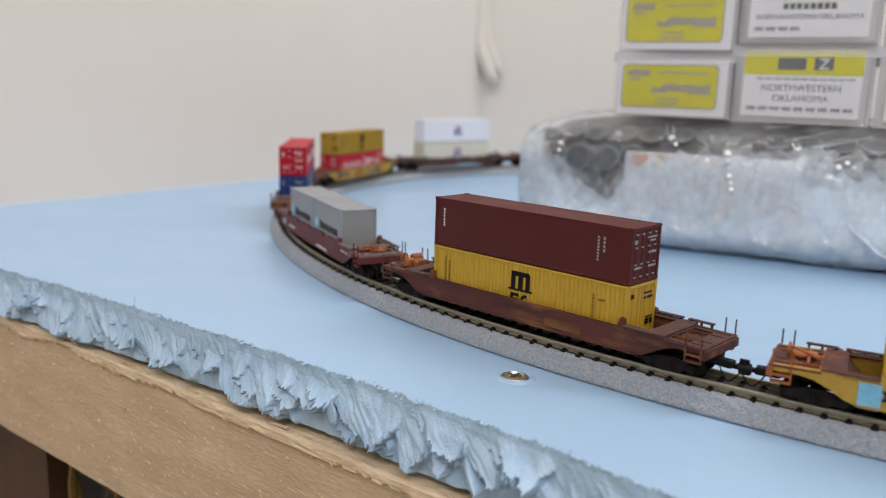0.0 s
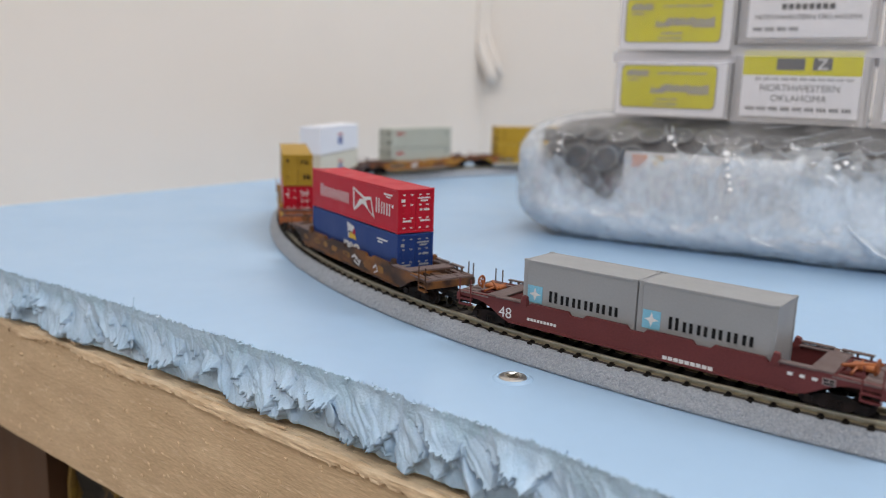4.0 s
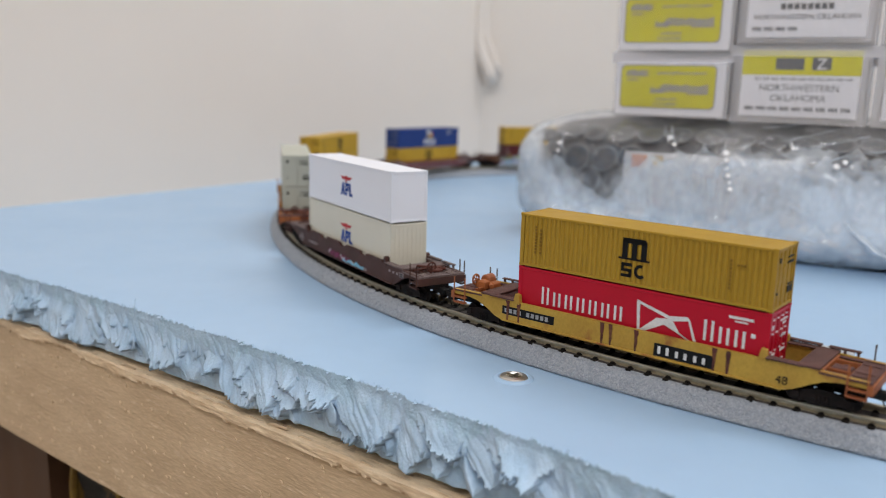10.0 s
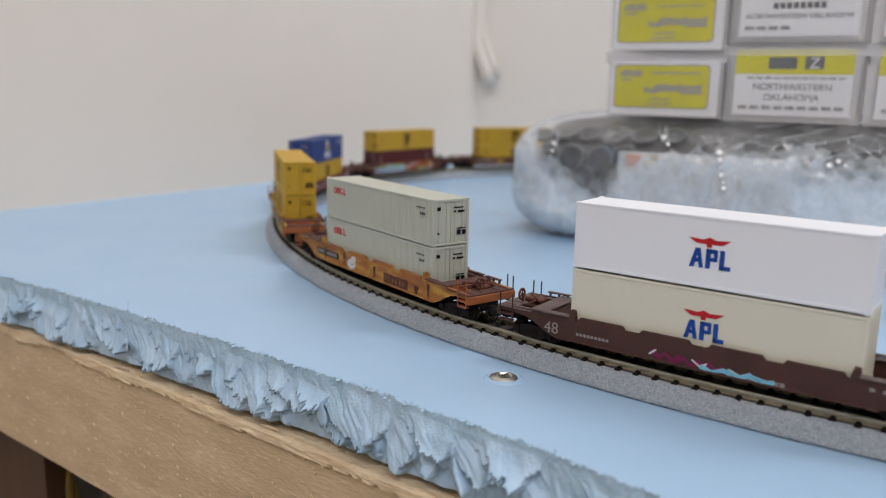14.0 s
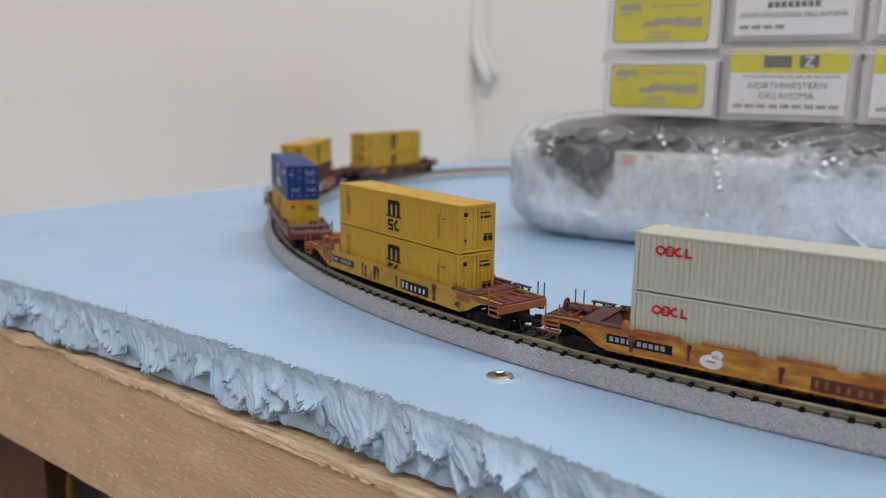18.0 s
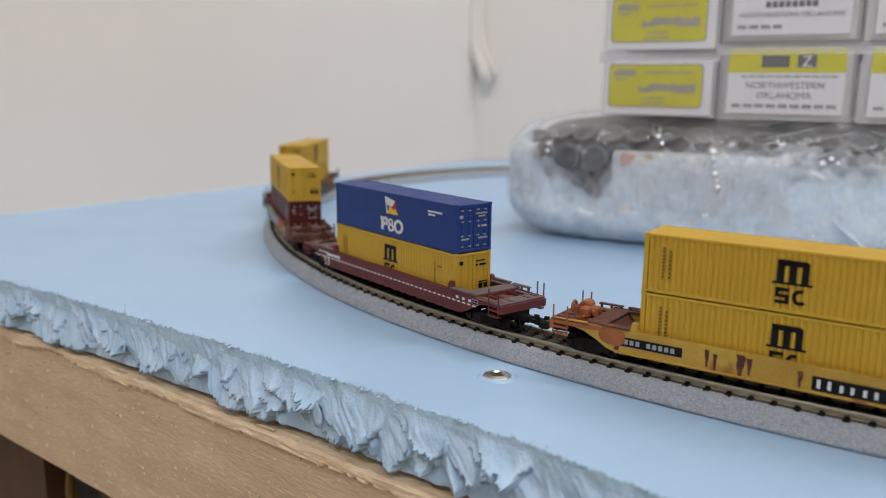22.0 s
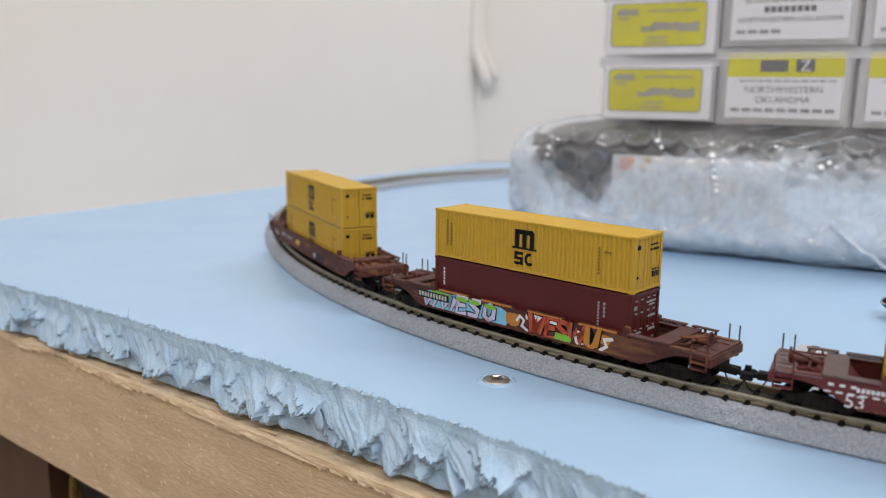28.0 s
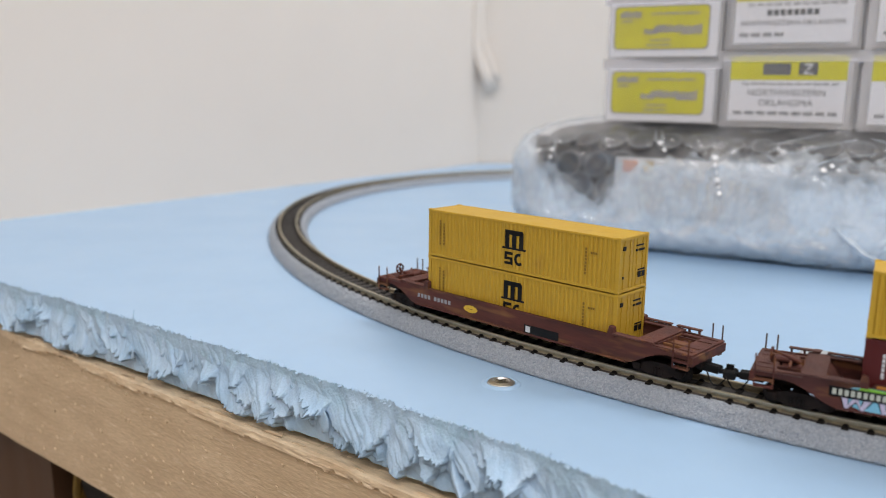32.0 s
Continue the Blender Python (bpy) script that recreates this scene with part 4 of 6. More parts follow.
WHEEL_ME = Shape().lathe(((0.4, -3.9), (1.75, -3.9), (1.75, -3.2), (2.1, -3.0), (2.1, -2.8), (0.45, -2.8), (0.45, 2.8), (2.1, 2.8), (2.1, 3.0), (1.75, 3.2), (1.75, 3.9), (0.4, 3.9)), (0, 0, 0), "y", 16).made("wheelset", TRUCKM)
SIDE_ME = {}
for _sy in (-1, 1):
    _lo, _hi = sorted((_sy * 4.2, _sy * 5.0))
    _s = Shape().prism([(-5.6, 2.4), (-5.2, 1.4), (-3.2, 1.2), (-2.0, 0.5), (2.0, 0.5), (3.2, 1.2), (5.2, 1.4), (5.6, 2.4), (3.0, 3.0), (1.4, 3.4), (-1.4, 3.4), (-3.0, 3.0)], _lo, _hi)
    for _x in (-4.4, 4.4):
        _a, _b = sorted((_sy * 4.9, _sy * 5.45))
        _s.box(_x - 0.75, _x + 0.75, _a, _b, 1.2, 2.7, 0.15)
    for _x in (-1.0, -0.35, 0.35, 1.0):
        _s.tube([(_x, _sy * 5.05, 0.9), (_x, _sy * 5.05, 2.3)], 0.26)
    SIDE_ME[_sy] = _s.made("side_frame", TRUCKM)
BOLSTER_ME = Shape().box(-1.3, 1.3, -4.3, 4.3, 2.0, 3.4, 0.2).made("bolster", TRUCKM)

SPINNING, SWIVELS = [], []


def bogie(car, x):
    b = part("truck", BOLSTER_ME, TRUCKM, car, "dusty black two-axle truck")
    b.location = (x * 0.001, 0, 0)
    for sy in (-1, 1):
        part("side_frame", SIDE_ME[sy], TRUCKM, b)
    for dx in (-4.4, 4.4):
        w = part("wheelset", WHEEL_ME, TRUCKM, b)
        w.location = (dx * 0.001, 0, 0.00190)
        SPINNING.append(w)
    SWIVELS.append((b, x))
    return b


def side_outline(bumps):
    low = [(-31.2, 2.4), (31.2, 2.4), (33.0, 3.0), (35.6, 4.5), (38.0, 5.6), (40.6, 6.1), (45.0, 6.1), (45.0, 7.3), (34.9, 7.5), (28.4, 7.3)]
    up = []
    if bumps:
        for c in (20.6, 6.9, -6.9, -20.6):
            up += [(c + 5.4, 7.0), (c + 4.7, 7.8), (c - 4.7, 7.8), (c - 5.4, 7.0)]
    end = [(-28.4, 7.3), (-34.9, 7.5), (-45.0, 7.3), (-45.0, 6.1), (-40.6, 6.1), (-38.0, 5.6), (-35.6, 4.5), (-33.0, 3.0)]
    return low + up + end


def well_car(label, paint, bumps=False, step=None, gear=ORANGE, gear_front=False, gear_size=1.0, deck=GRATE, ends=None, marks=()):
    car = new("well_car")
    tagged(car, label, "well car", "cars of the train")
    step, ends = step or paint, ends or paint
    for sy in (-1, 1):
        lo, hi = sorted((sy * 6.0, sy * 6.75))
        wall = part("side_sill", Shape().prism(side_outline(bumps), lo, hi), paint, car)
        lip = Shape()
        lo, hi = sorted((sy * 6.0, sy * 7.05))
        lip.box(-31, 31, lo, hi, 2.3, 2.75, 0.1)
        part("lower_chord", lip, paint, car)
        for sx in (-1, 1):
            a, b = sorted((sx * 27.8, sx * 34.4))
            lo, hi = sorted((sy * 5.4, sy * 7.2))
            walkway = Shape().box(a, b, lo, hi, 7.5, 7.85, 0.08)
            part("side_walkway", walkway, deck, car, "grey-brown grated walkway")
            x = sx * 27.2
            lo, hi = sorted((sy * 5.75, sy * 6.95))
            part("guide_post", Shape().prism([(x - 0.9, 6.9), (x + 0.9, 6.9), (x + 0.6, 9.0), (x - 0.3, 9.2)], lo, hi), paint, car)
            # handrail along the well end
            if sy > 0:
                for x0, x1 in ((27.6, 33.8), (35.0, 40.6)):
                    a, b = sorted((sx * x0, sx * x1))
                    board = Shape().box(a, b, 6.3, 7.35, 8.1, 8.42, 0.08)
                    for x in (a + 0.5, (a + b) / 2, b - 0.5):
                        board.box(x - 0.2, x + 0.2, 6.6, 7.1, 7.3, 8.15)
                    part("running_board", board, deck, car, "raised running board on brackets")
            # corner ladder
            lad = Shape()
            y0 = sy * 7.15
            x_in = 41.7 if sy < 0 else 42.8
            for x in (x_in, 44.9):
                lad.tube([(sx * x, y0, 4.1), (sx * x, y0, 10.3)], 0.17, 6)
            for z in (4.2, 5.5):
                a, b = sorted((sx * x_in, sx * 44.9))
                lo, hi = sorted((y0 - sy * 0.9, y0 + sy * 0.15))
                lad.box(a, b, lo, hi, z - 0.18, z + 0.18)
            part("ladder", lad, step if sy < 0 else POST, car, "corner ladder with two steps")
    part("well_floor", Shape().box(-31, 31, -6.0, 6.0, 2.0, 2.7).box(-31, -24, -6, 6, 2.7, 3.6).box(24, 31, -6, 6, 2.7, 3.6).box(-8, 8, -6, 6, 2.7, 3.6), BLACK, car, "dark well floor")
    for sx in (-1, 1):
        def P(x, z):
            return (sx * x, z)
        pts = [P(30.1, 3.6), P(30.9, 3.6), P(34.3, 7.3), P(33.3, 7.3)]
        part("bulkhead", Shape().prism(pts if sx > 0 else pts[::-1], -6.0, 6.0), ends, car)
        a, b = sorted((sx * 33.1, sx * 37.1))
        part("crosswalk", Shape().box(a, b, -6.9, 6.9, 7.5, 7.9, 0.08), deck, car, "grey-brown grated crosswalk")
        a, b = sorted((sx * 36.7, sx * 45.5))
        part("end_floor", Shape().box(a, b, -5.9, 5.9, 5.7, 6.2), ends, car)
        a, b = sorted((sx * 41.5, sx * 45.5))
        part("end_platform", Shape().box(a, b, -7.0, 7.0, 6.9, 7.3, 0.08), deck, car)
        a, b = sorted((sx * 45.0, sx * 45.8))
        part("end_sill", Shape().box(a, b, -7.1, 7.1, 5.0, 6.85, 0.1), step, car)
        a, b = sorted((sx * 36.9, sx * 41.7))
        for sy in (-1, 1):
            lo, hi = sorted((sy * 4.9, sy * 6.9))
            part("deck_plate", Shape().box(a, b, lo, hi, 6.9, 7.25, 0.06), deck, car)
            lo, hi = sorted((sy * 2.9, sy * 3.3))
            part("web_plate", Shape().box(a, b, lo, hi, 6.2, 7.3, 0.06), step, car)
        for x in (37.0, 41.2):
            a, b = sorted((sx * x, sx * (x + 0.4)))
            part("cross_web", Shape().box(a, b, -5.4, 5.4, 6.2, 7.45 if x < 40 else 6.85), step, car)
        a, b = sorted((sx * 37.6, sx * 40.9))
        part("deck_beam", Shape().box(a, b, -1.3, 1.3, 6.2, 7.0, 0.12).box(a + 1.2, b - 1.2, -2.8, 2.8, 6.2, 6.75, 0.1), ends, car)
        a, b = sorted((sx * 41.9, sx * 44.9))
        rib = Shape()
        for y in (-5.2, -2.6, 2.6, 5.2):
            rib.box(a, b, y - 0.2, y + 0.2, 7.25, 7.5, 0.05)
        part("platform_rib", rib, deck, car)
        a, b = sorted((sx * 34.9, sx * 45.4))
        part("centre_sill", Shape().box(a, b, -2.2, 2.2, 3.45, 5.75, 0.15), TRUCKM, car)
        a, b = sorted((sx * 43.8, sx * 48.3))
        cp = Shape().box(a, b, -1.0, 1.0, 2.7, 4.2, 0.2)
        a, b = sorted((sx * 48.1, sx * 50.4))
        cp.box(a, b, -0.5, 0.5, 2.8, 3.7, 0.15)
        a, b = sorted((sx * 48.9, sx * 51.2))
        off = 0.9 * sx
        cp.box(a, b, off - 0.8, off + 0.8, 2.4, 4.1, 0.3)
        cp.box(a + 0.6, b - 0.6, -0.3, 0.3, 4.1, 5.0)
        part("coupler", cp, BLACK, car, "black knuckle coupler")
        hose = [(sx * (46.4 + 4.0 * q), -1.9 - 0.5 * math.sin(math.pi * q), 3.2 - 2.3 * math.sin(math.pi * q * 0.95)) for q in [i / 10 for i in range(11)]]
        part("air_hose", Shape().tube(hose, 0.15, 6), BLACK, car)
        bogie(car, sx * BOGIE)
        if sx < 0 or gear_front:
            g = Shape().box(min(sx * 38.1, sx * 42.5), max(sx * 38.1, sx * 42.5), -0.6, 2.2, 7.2, 7.3 + 0.9 * gear_size, 0.3).tube([(sx * 37.3, -2.6, 8.3), (sx * 42.7, 2.8, 8.2)], 0.34 * gear_size, 8).tube([(sx * 39.4, 3.6, 8.0), (sx * 39.4, -4.8, 7.8)], 0.26, 8)
            if gear_size > 1:
                g.box(min(sx * 38.6, sx * 40.6), max(sx * 38.6, sx * 40.6), -3.6, -1.6, 7.2, 9.6, 0.4).lathe(((1.0, -1.6), (1.3, -1.3), (1.3, 1.3), (1.0, 1.6)), (sx * 41.0, 1.2, 8.9), "y", 12)
            part("brake_gear", g, gear, car, "rusty brake cylinder and levers")
            wheel = Shape()
            ring = [(sx * 42.8, -1.5 + 1.2 * math.cos(q), 9.0 + 1.2 * math.sin(q)) for q in [i * math.tau / 16 for i in range(17)]]
            wheel.tube(ring, 0.24, 6)
            for q in range(5):
                wheel.tube([(sx * 42.8, -1.5, 9.0), (sx * 42.8, -1.5 + 1.15 * math.cos(q * math.tau / 5), 9.0 + 1.15 * math.sin(q * math.tau / 5))], 0.16, 5)
            wheel.tube([(sx * 42.5, -1.5, 7.2), (sx * 42.5, -1.5, 9.0)], 0.3, 6)
            part("brake_wheel", wheel, gear, car)
    paint_marks(car, marks, 6.72, 6.80)
    return car


def blob(u, v, w, h, seed):
    """A hand-sprayed rounded patch."""
    r = random.Random(seed)
    o = []
    for k in range(14):
        q = k * math.tau / 14
        f = r.uniform(0.78, 1.08)
        c, sn = math.cos(q), math.sin(q)
        o.append((u + w * f * math.copysign(abs(c) ** 0.7, c), max(2.8, min(7.3, v + h * f * math.copysign(abs(sn) ** 0.7, sn)))))
    return o


def stroke(points, w):
    """A sprayed line of width w as one outline."""
    pts = [Vector(p) for p in points]
    lft, rgt = [], []
    for k, p in enumerate(pts):
        d = (pts[min(k + 1, len(pts) - 1)] - pts[max(k - 1, 0)]).normalized()
        n = Vector((-d.y, d.x)) * w * (0.5 + 0.12 * math.sin(2.3 * k + p.x))
        e = d * (w * 0.35 if k == len(pts) - 1 else (-w * 0.35 if k == 0 else 0))
        lft.append(tuple(p + n + e))
        rgt.append(tuple(p - n + e))
    return [(u, max(2.5, min(7.4, v))) for u, v in rgt + lft[::-1]]


def glyph(ch, u, v, w, h):
    """Sprayed letter shapes as lines."""
    forms = {"W": [[(0, 1), (0.22, 0), (0.5, 0.75), (0.78, 0), (1, 1)]], "E": [[(1, 1), (0, 0.97), (0.05, 0), (1, 0.05)], [(0, 0.5), (0.8, 0.52)]],
             "S": [[(1, 0.95), (0.25, 1), (0.05, 0.7), (0.9, 0.4), (0.8, 0.05), (0, 0.05)]], "O": [[(0.5, 1), (0.05, 0.75), (0.05, 0.25), (0.5, 0)], [(0.5, 0), (0.95, 0.25), (0.95, 0.75), (0.5, 1)]],
             "U": [[(0, 1), (0.1, 0.2), (0.5, 0), (0.9, 0.2), (1, 1)]]}
    return [[(u + w * a + 0.15 * h * (b - 0.5), v + h * b) for a, b in line] for line in forms[ch]]


def drip(u, top, low, w, seed):
    """A ragged rust run, wide at its top."""
    r = random.Random(seed)
    n = 6
    lft = [(u - w * (1 - 0.6 * k / n) * r.uniform(0.6, 1.2), top + (low - top) * k / n) for k in range(n + 1)]
    rgt = [(u + w * (1 - 0.6 * k / n) * r.uniform(0.6, 1.2), top + (low - top) * k / n) for k in range(n + 1)]
    return rgt[::-1] + lft


def digits(u, v, h, which):
    """Figures of height h on the near side."""
    return ("text", which, u, v, h)


def plate(u, v, w, h):
    return [bar(u, u + w, v, v + h)]


NUMBER_PLATE = (("number_plate", INK_BLACK, plate(-31.0, 4.0, 13.8, 1.9)), ("plate_print", GREY, small_text(-30.3, 4.45, 4, 0.8, 1.0, 0.42) + small_text(-24.4, 4.45, 5, 0.8, 1.0, 0.42)))
NAME_PLATE = (("name_plate", INK_BLACK, plate(6.2, 2.95, 12.0, 2.6)), ("name_print", INK_WHITE, letter_bars(7.0, 3.45, 3, 2.9, 1.3, 0.5, 0.8)))
DASHES = (("reflector", INK_WHITE, [[bar(-38.5 + i * 1.9, -37.4 + i * 1.9, 4.75, 5.1)] for i in range(0, 40)]),)
FIFTY = (("length_mark", INK_WHITE, digits(-33.0, 2.55, 2.3, "53")), ("code_print", INK_WHITE, small_text(-31.5, 5.5, 10, 0.55, 0.75, 0.2) + small_text(-36, 6.0, 3, 0.9, 0.5, 0.9) + small_text(29.5, 5.6, 3, 0.9, 0.6, 1.4)))
FORTY = (("length_mark", INK_WHITE, digits(-33.4, 3.3, 2.4, "48")), ("code_print", INK_WHITE, small_text(-26, 3.9, 9, 0.6, 0.6, 0.25) + small_text(6, 2.6, 9, 0.9, 0.9, 0.25) + small_text(29.5, 5.6, 3, 0.9, 0.6, 1.2)))
NOTICE = (("notice", INK_FADED, plate(35.4, 5.3, 2.2, 1.3)), ("notice_print", INK_BLACK, [bar(35.6, 36.4, 6.0, 6.4), bar(36.6, 37.4, 6.0, 6.4), bar(35.6, 37.4, 5.45, 5.8)]))
FLOOR_Z = 3.7

TRAIN_THINGS = []  # (thing, place in the train, height over the rail, shift along)


def load(k, car, *boxes, shift=0.0):
    TRAIN_THINGS.append((car, k, 0.0, shift))
    for ob, z, dx in boxes:
        TRAIN_THINGS.append((ob, k, z, dx))


def assemble():
    h = 11.95
    load(-1, well_car("weathered yellow well car with brown deck", CAR_YELLOW, deck=DECK_RUST, ends=DECK_RUST, step=ORANGE, gear=ORANGE, marks=NUMBER_PLATE + NAME_PLATE + (("paint_patch", INK_SKY, plate(-31.0, 2.2, 3.6, 4.6)),)), (yellow_box(), FLOOR_Z, 0), (yellow_box(), FLOOR_Z + h, 0))
    load(0, well_car("rusty brown well car with faded patches", CAR_RUST, deck=DECK_UMBER, gear_size=1.8, gear_front=False, step=CAR_RUST, marks=(("worn_mark", CAR_DARK, plate(8.0, 3.2, 9.5, 2.0)),)), (yellow_box(), FLOOR_Z, 0), (maroon_box(), FLOOR_Z + h, 0))
    load(1, well_car("dark oxide-red well car with white figures", CAR_RED, bumps=True, gear=ORANGE, gear_front=True, marks=FORTY + NOTICE), (short_box(), FLOOR_Z, -14.6), (short_box(), FLOOR_Z, 13.0))
    load(2, well_car("dark brown weathered well car with white scribble", CAR_DARK, bumps=True, gear=CAR_DARK, marks=(("faded_block", RUST_BLOCK, [[blob(u, v, w, h, 200 + n)] for n, (u, v, w, h) in enumerate(((-30.4, 5.3, 1.9, 0.8), (-21.3, 5.3, 2.3, 0.8), (-15.2, 5.4, 1.3, 0.9), (-8.8, 5.2, 2.1, 0.9), (-0.4, 5.2, 2.4, 0.8), (13.0, 4.6, 2.6, 1.2), (20.5, 4.8, 2.2, 1.0)))]), ("code_print", INK_BLACK, small_text(-31.6, 5.1, 3, 0.6, 0.5, 0.3) + small_text(-22.8, 5.1, 3, 0.7, 0.5, 0.3) + small_text(-1.8, 5.0, 3, 0.6, 0.5, 0.4)), ("scribble", INK_WHITE, [[stroke(p, 0.45)] for p in ([(3.4, 5.0), (5.0, 5.9), (6.2, 5.0), (4.6, 4.2), (6.8, 3.6)], [(6.0, 5.6), (7.4, 4.6), (8.6, 5.2), (7.6, 3.4)], [(16.6, 4.6), (18.0, 5.6), (19.2, 4.2), (17.2, 3.4)])]))), (blue_box(), FLOOR_Z, 0), (red_box(), FLOOR_Z + h, 0))
    load(3, well_car("weathered yellow well car with rust streaks and black plates", CAR_YELLOW, deck=DECK_UMBER, ends=DECK_UMBER, step=ORANGE, gear=ORANGE, gear_size=1.5, marks=NUMBER_PLATE + NAME_PLATE + (("rust_streak", CAR_RUST, [[drip(x, 7.2, 2.6, 0.5, int(x * 7) + 400)] for x in (-29.5, -26.5, -5.5, -3.5, 2.2, 18.4, 21.0)]), ("length_mark", INK_BLACK, digits(30.0, 3.4, 1.5, "48")))), (red_box(), FLOOR_Z, 0), (yellow_box(MUSTARD), FLOOR_Z + h, 0))
    load(4, well_car("dark umber well car with purple and blue spray paint", CAR_OLIVE, bumps=True, gear=CAR_BROWN, gear_front=True, marks=tuple((n, INK_FADED, s) for n, _, s in FORTY) + NOTICE + (("spray_purple", INK_PURPLE, [[stroke(p, 0.9)] for p in ([(-9, 4.4), (-7.6, 3.2), (-6.4, 4.4), (-5.0, 3.0), (-3.8, 4.3)], [(-4.4, 3.0), (-2.6, 4.2), (-1.4, 2.9), (0.2, 4.0), (1.6, 2.9)], [(2.0, 4.0), (3.4, 3.0), (4.6, 3.8)])]), ("spray_white", INK_WHITE, [[stroke(p, 0.35)] for p in ([(-9.6, 3.6), (-8.4, 4.6)], [(-1.0, 4.2), (0.6, 3.2), (1.8, 4.0)], [(6.0, 3.9), (7.6, 3.2)])]), ("spray_blue", INK_SKY, [[stroke(p, 0.9)] for p in ([(1.0, 3.2), (3.0, 2.7), (5.0, 3.5), (6.6, 2.7)], [(6.2, 3.5), (8.0, 2.8), (9.8, 3.6), (11.6, 2.8)], [(11.0, 3.3), (12.8, 2.8), (14.0, 3.2)])]))), (eagle_box(CREAM, "cream container with red and blue emblem"), FLOOR_Z + 0.4, 0), (eagle_box(WHITE, "white container with red and blue emblem"), FLOOR_Z + 14.5, 0))
    load(5, well_car("rusty orange-yellow well car with white doodle", CAR_ORANGE, deck=DECK_UMBER, ends=DECK_UMBER, bumps=True, gear=CAR_RUST, gear_front=True, step=ORANGE, marks=NUMBER_PLATE + (("rust_edge", ORANGE, [[bar(c - 4.7, c + 4.7, 7.2, 7.7)] for c in (-20.6, -6.9, 6.9, 20.6)]), ("rust_streak", CAR_RUST, [[drip(x, z1, z0, w, int(x * 5) + 900)] for x, w, z0, z1 in ((-25.6, 0.9, 3.0, 6.6), (-14.0, 0.4, 3.4, 6.8), (3.0, 0.6, 2.6, 6.0), (23.6, 1.1, 2.6, 4.9), (29.0, 0.5, 3.2, 6.6))]), ("name_plate", CAR_BROWN, plate(8.0, 2.9, 11.6, 2.5)), ("name_print", RUST_BLOCK, letter_bars(8.7, 3.4, 3, 2.7, 1.25, 0.5, 0.8)), ("doodle", INK_WHITE, ring_mark(-9.6, 4.3, 2.2, 1.4, 1.2) + ring_mark(-8.6, 5.8, 1.1, 0.9, 0.8)))), (pale_box(), FLOOR_Z, 1.1), (pale_box(), FLOOR_Z + h, 1.1))
    load(6, well_car("yellow well car with rust patches and black plates", CAR_YELLOW, deck=DECK_RUST, ends=DECK_RUST, step=ORANGE, gear=ORANGE, gear_size=1.8, marks=NUMBER_PLATE + NAME_PLATE + (("rust_streak", CAR_RUST, [[drip(x, z1, z0, w, int(x * 9) + 500)] for x, w, z0, z1 in ((-30.6, 1.1, 3.0, 7.0), (-12.4, 0.5, 3.2, 6.6), (-10.9, 0.4, 2.6, 6.0), (-6.2, 0.9, 2.6, 6.8), (-4.6, 0.5, 3.2, 6.4), (4.2, 0.5, 3.0, 6.0), (20.6, 1.0, 2.5, 7.0))]), ("rust_patch", ORANGE, [[blob(-39.5, 6.7, 6.6, 0.6, 91)], [blob(-31.6, 5.6, 3.0, 1.7, 92)], [blob(39.5, 6.7, 6.6, 0.6, 93)], [blob(32.0, 6.0, 2.6, 1.0, 94)]]), ("length_mark", INK_BLACK, digits(29.0, 3.2, 1.4, "48")))), (yellow_box(), FLOOR_Z, 2.2), (yellow_box(), FLOOR_Z + h, 2.2), shift=1.0)
    load(7, well_car("oxide-red well car with white dashed strip", CAR_RED, step=CAR_RED, gear=CAR_BROWN, marks=DASHES + FIFTY + NOTICE), (yellow_box(), FLOOR_Z, 0), (blue_box(), FLOOR_Z + h, 0))
    sky = [[blob(-25, 4.8, 5.6, 2.5, 1), blob(-16, 4.8, 7.0, 2.5, 2), blob(-7.0, 4.6, 4.2, 2.3, 3)]]
    left = [stroke(p, 1.15) for p in glyph("W", -30.2, 2.9, 4.2, 2.8) + glyph("W", -24.4, 2.8, 4.4, 3.0) + glyph("E", -19.0, 2.9, 2.9, 4.2) + glyph("S", -14.8, 2.9, 2.8, 4.3) + glyph("O", -10.3, 2.9, 3.0, 4.3)]
    left_edge = [stroke(p, 1.75) for p in glyph("W", -30.2, 2.9, 4.2, 2.8) + glyph("W", -24.4, 2.8, 4.4, 3.0) + glyph("E", -19.0, 2.9, 2.9, 4.2) + glyph("S", -14.8, 2.9, 2.8, 4.3) + glyph("O", -10.3, 2.9, 3.0, 4.3)]
    reds = glyph("W", 2.8, 2.6, 4.2, 4.6) + glyph("E", 7.6, 2.8, 2.5, 4.4) + glyph("S", 10.6, 2.9, 2.4, 4.2) + glyph("W", 13.4, 2.9, 4.0, 4.1)
    right = glyph("U", 18.0, 2.9, 2.8, 4.2)
    lime = [[blob(-25.0, 6.3, 3.6, 0.7, 40)], [blob(-17.4, 6.4, 1.9, 0.6, 41)], [blob(-13.4, 6.4, 1.9, 0.65, 42)], [blob(-8.6, 6.3, 1.9, 0.6, 43)], [blob(12.0, 3.4, 2.5, 1.0, 50)]]
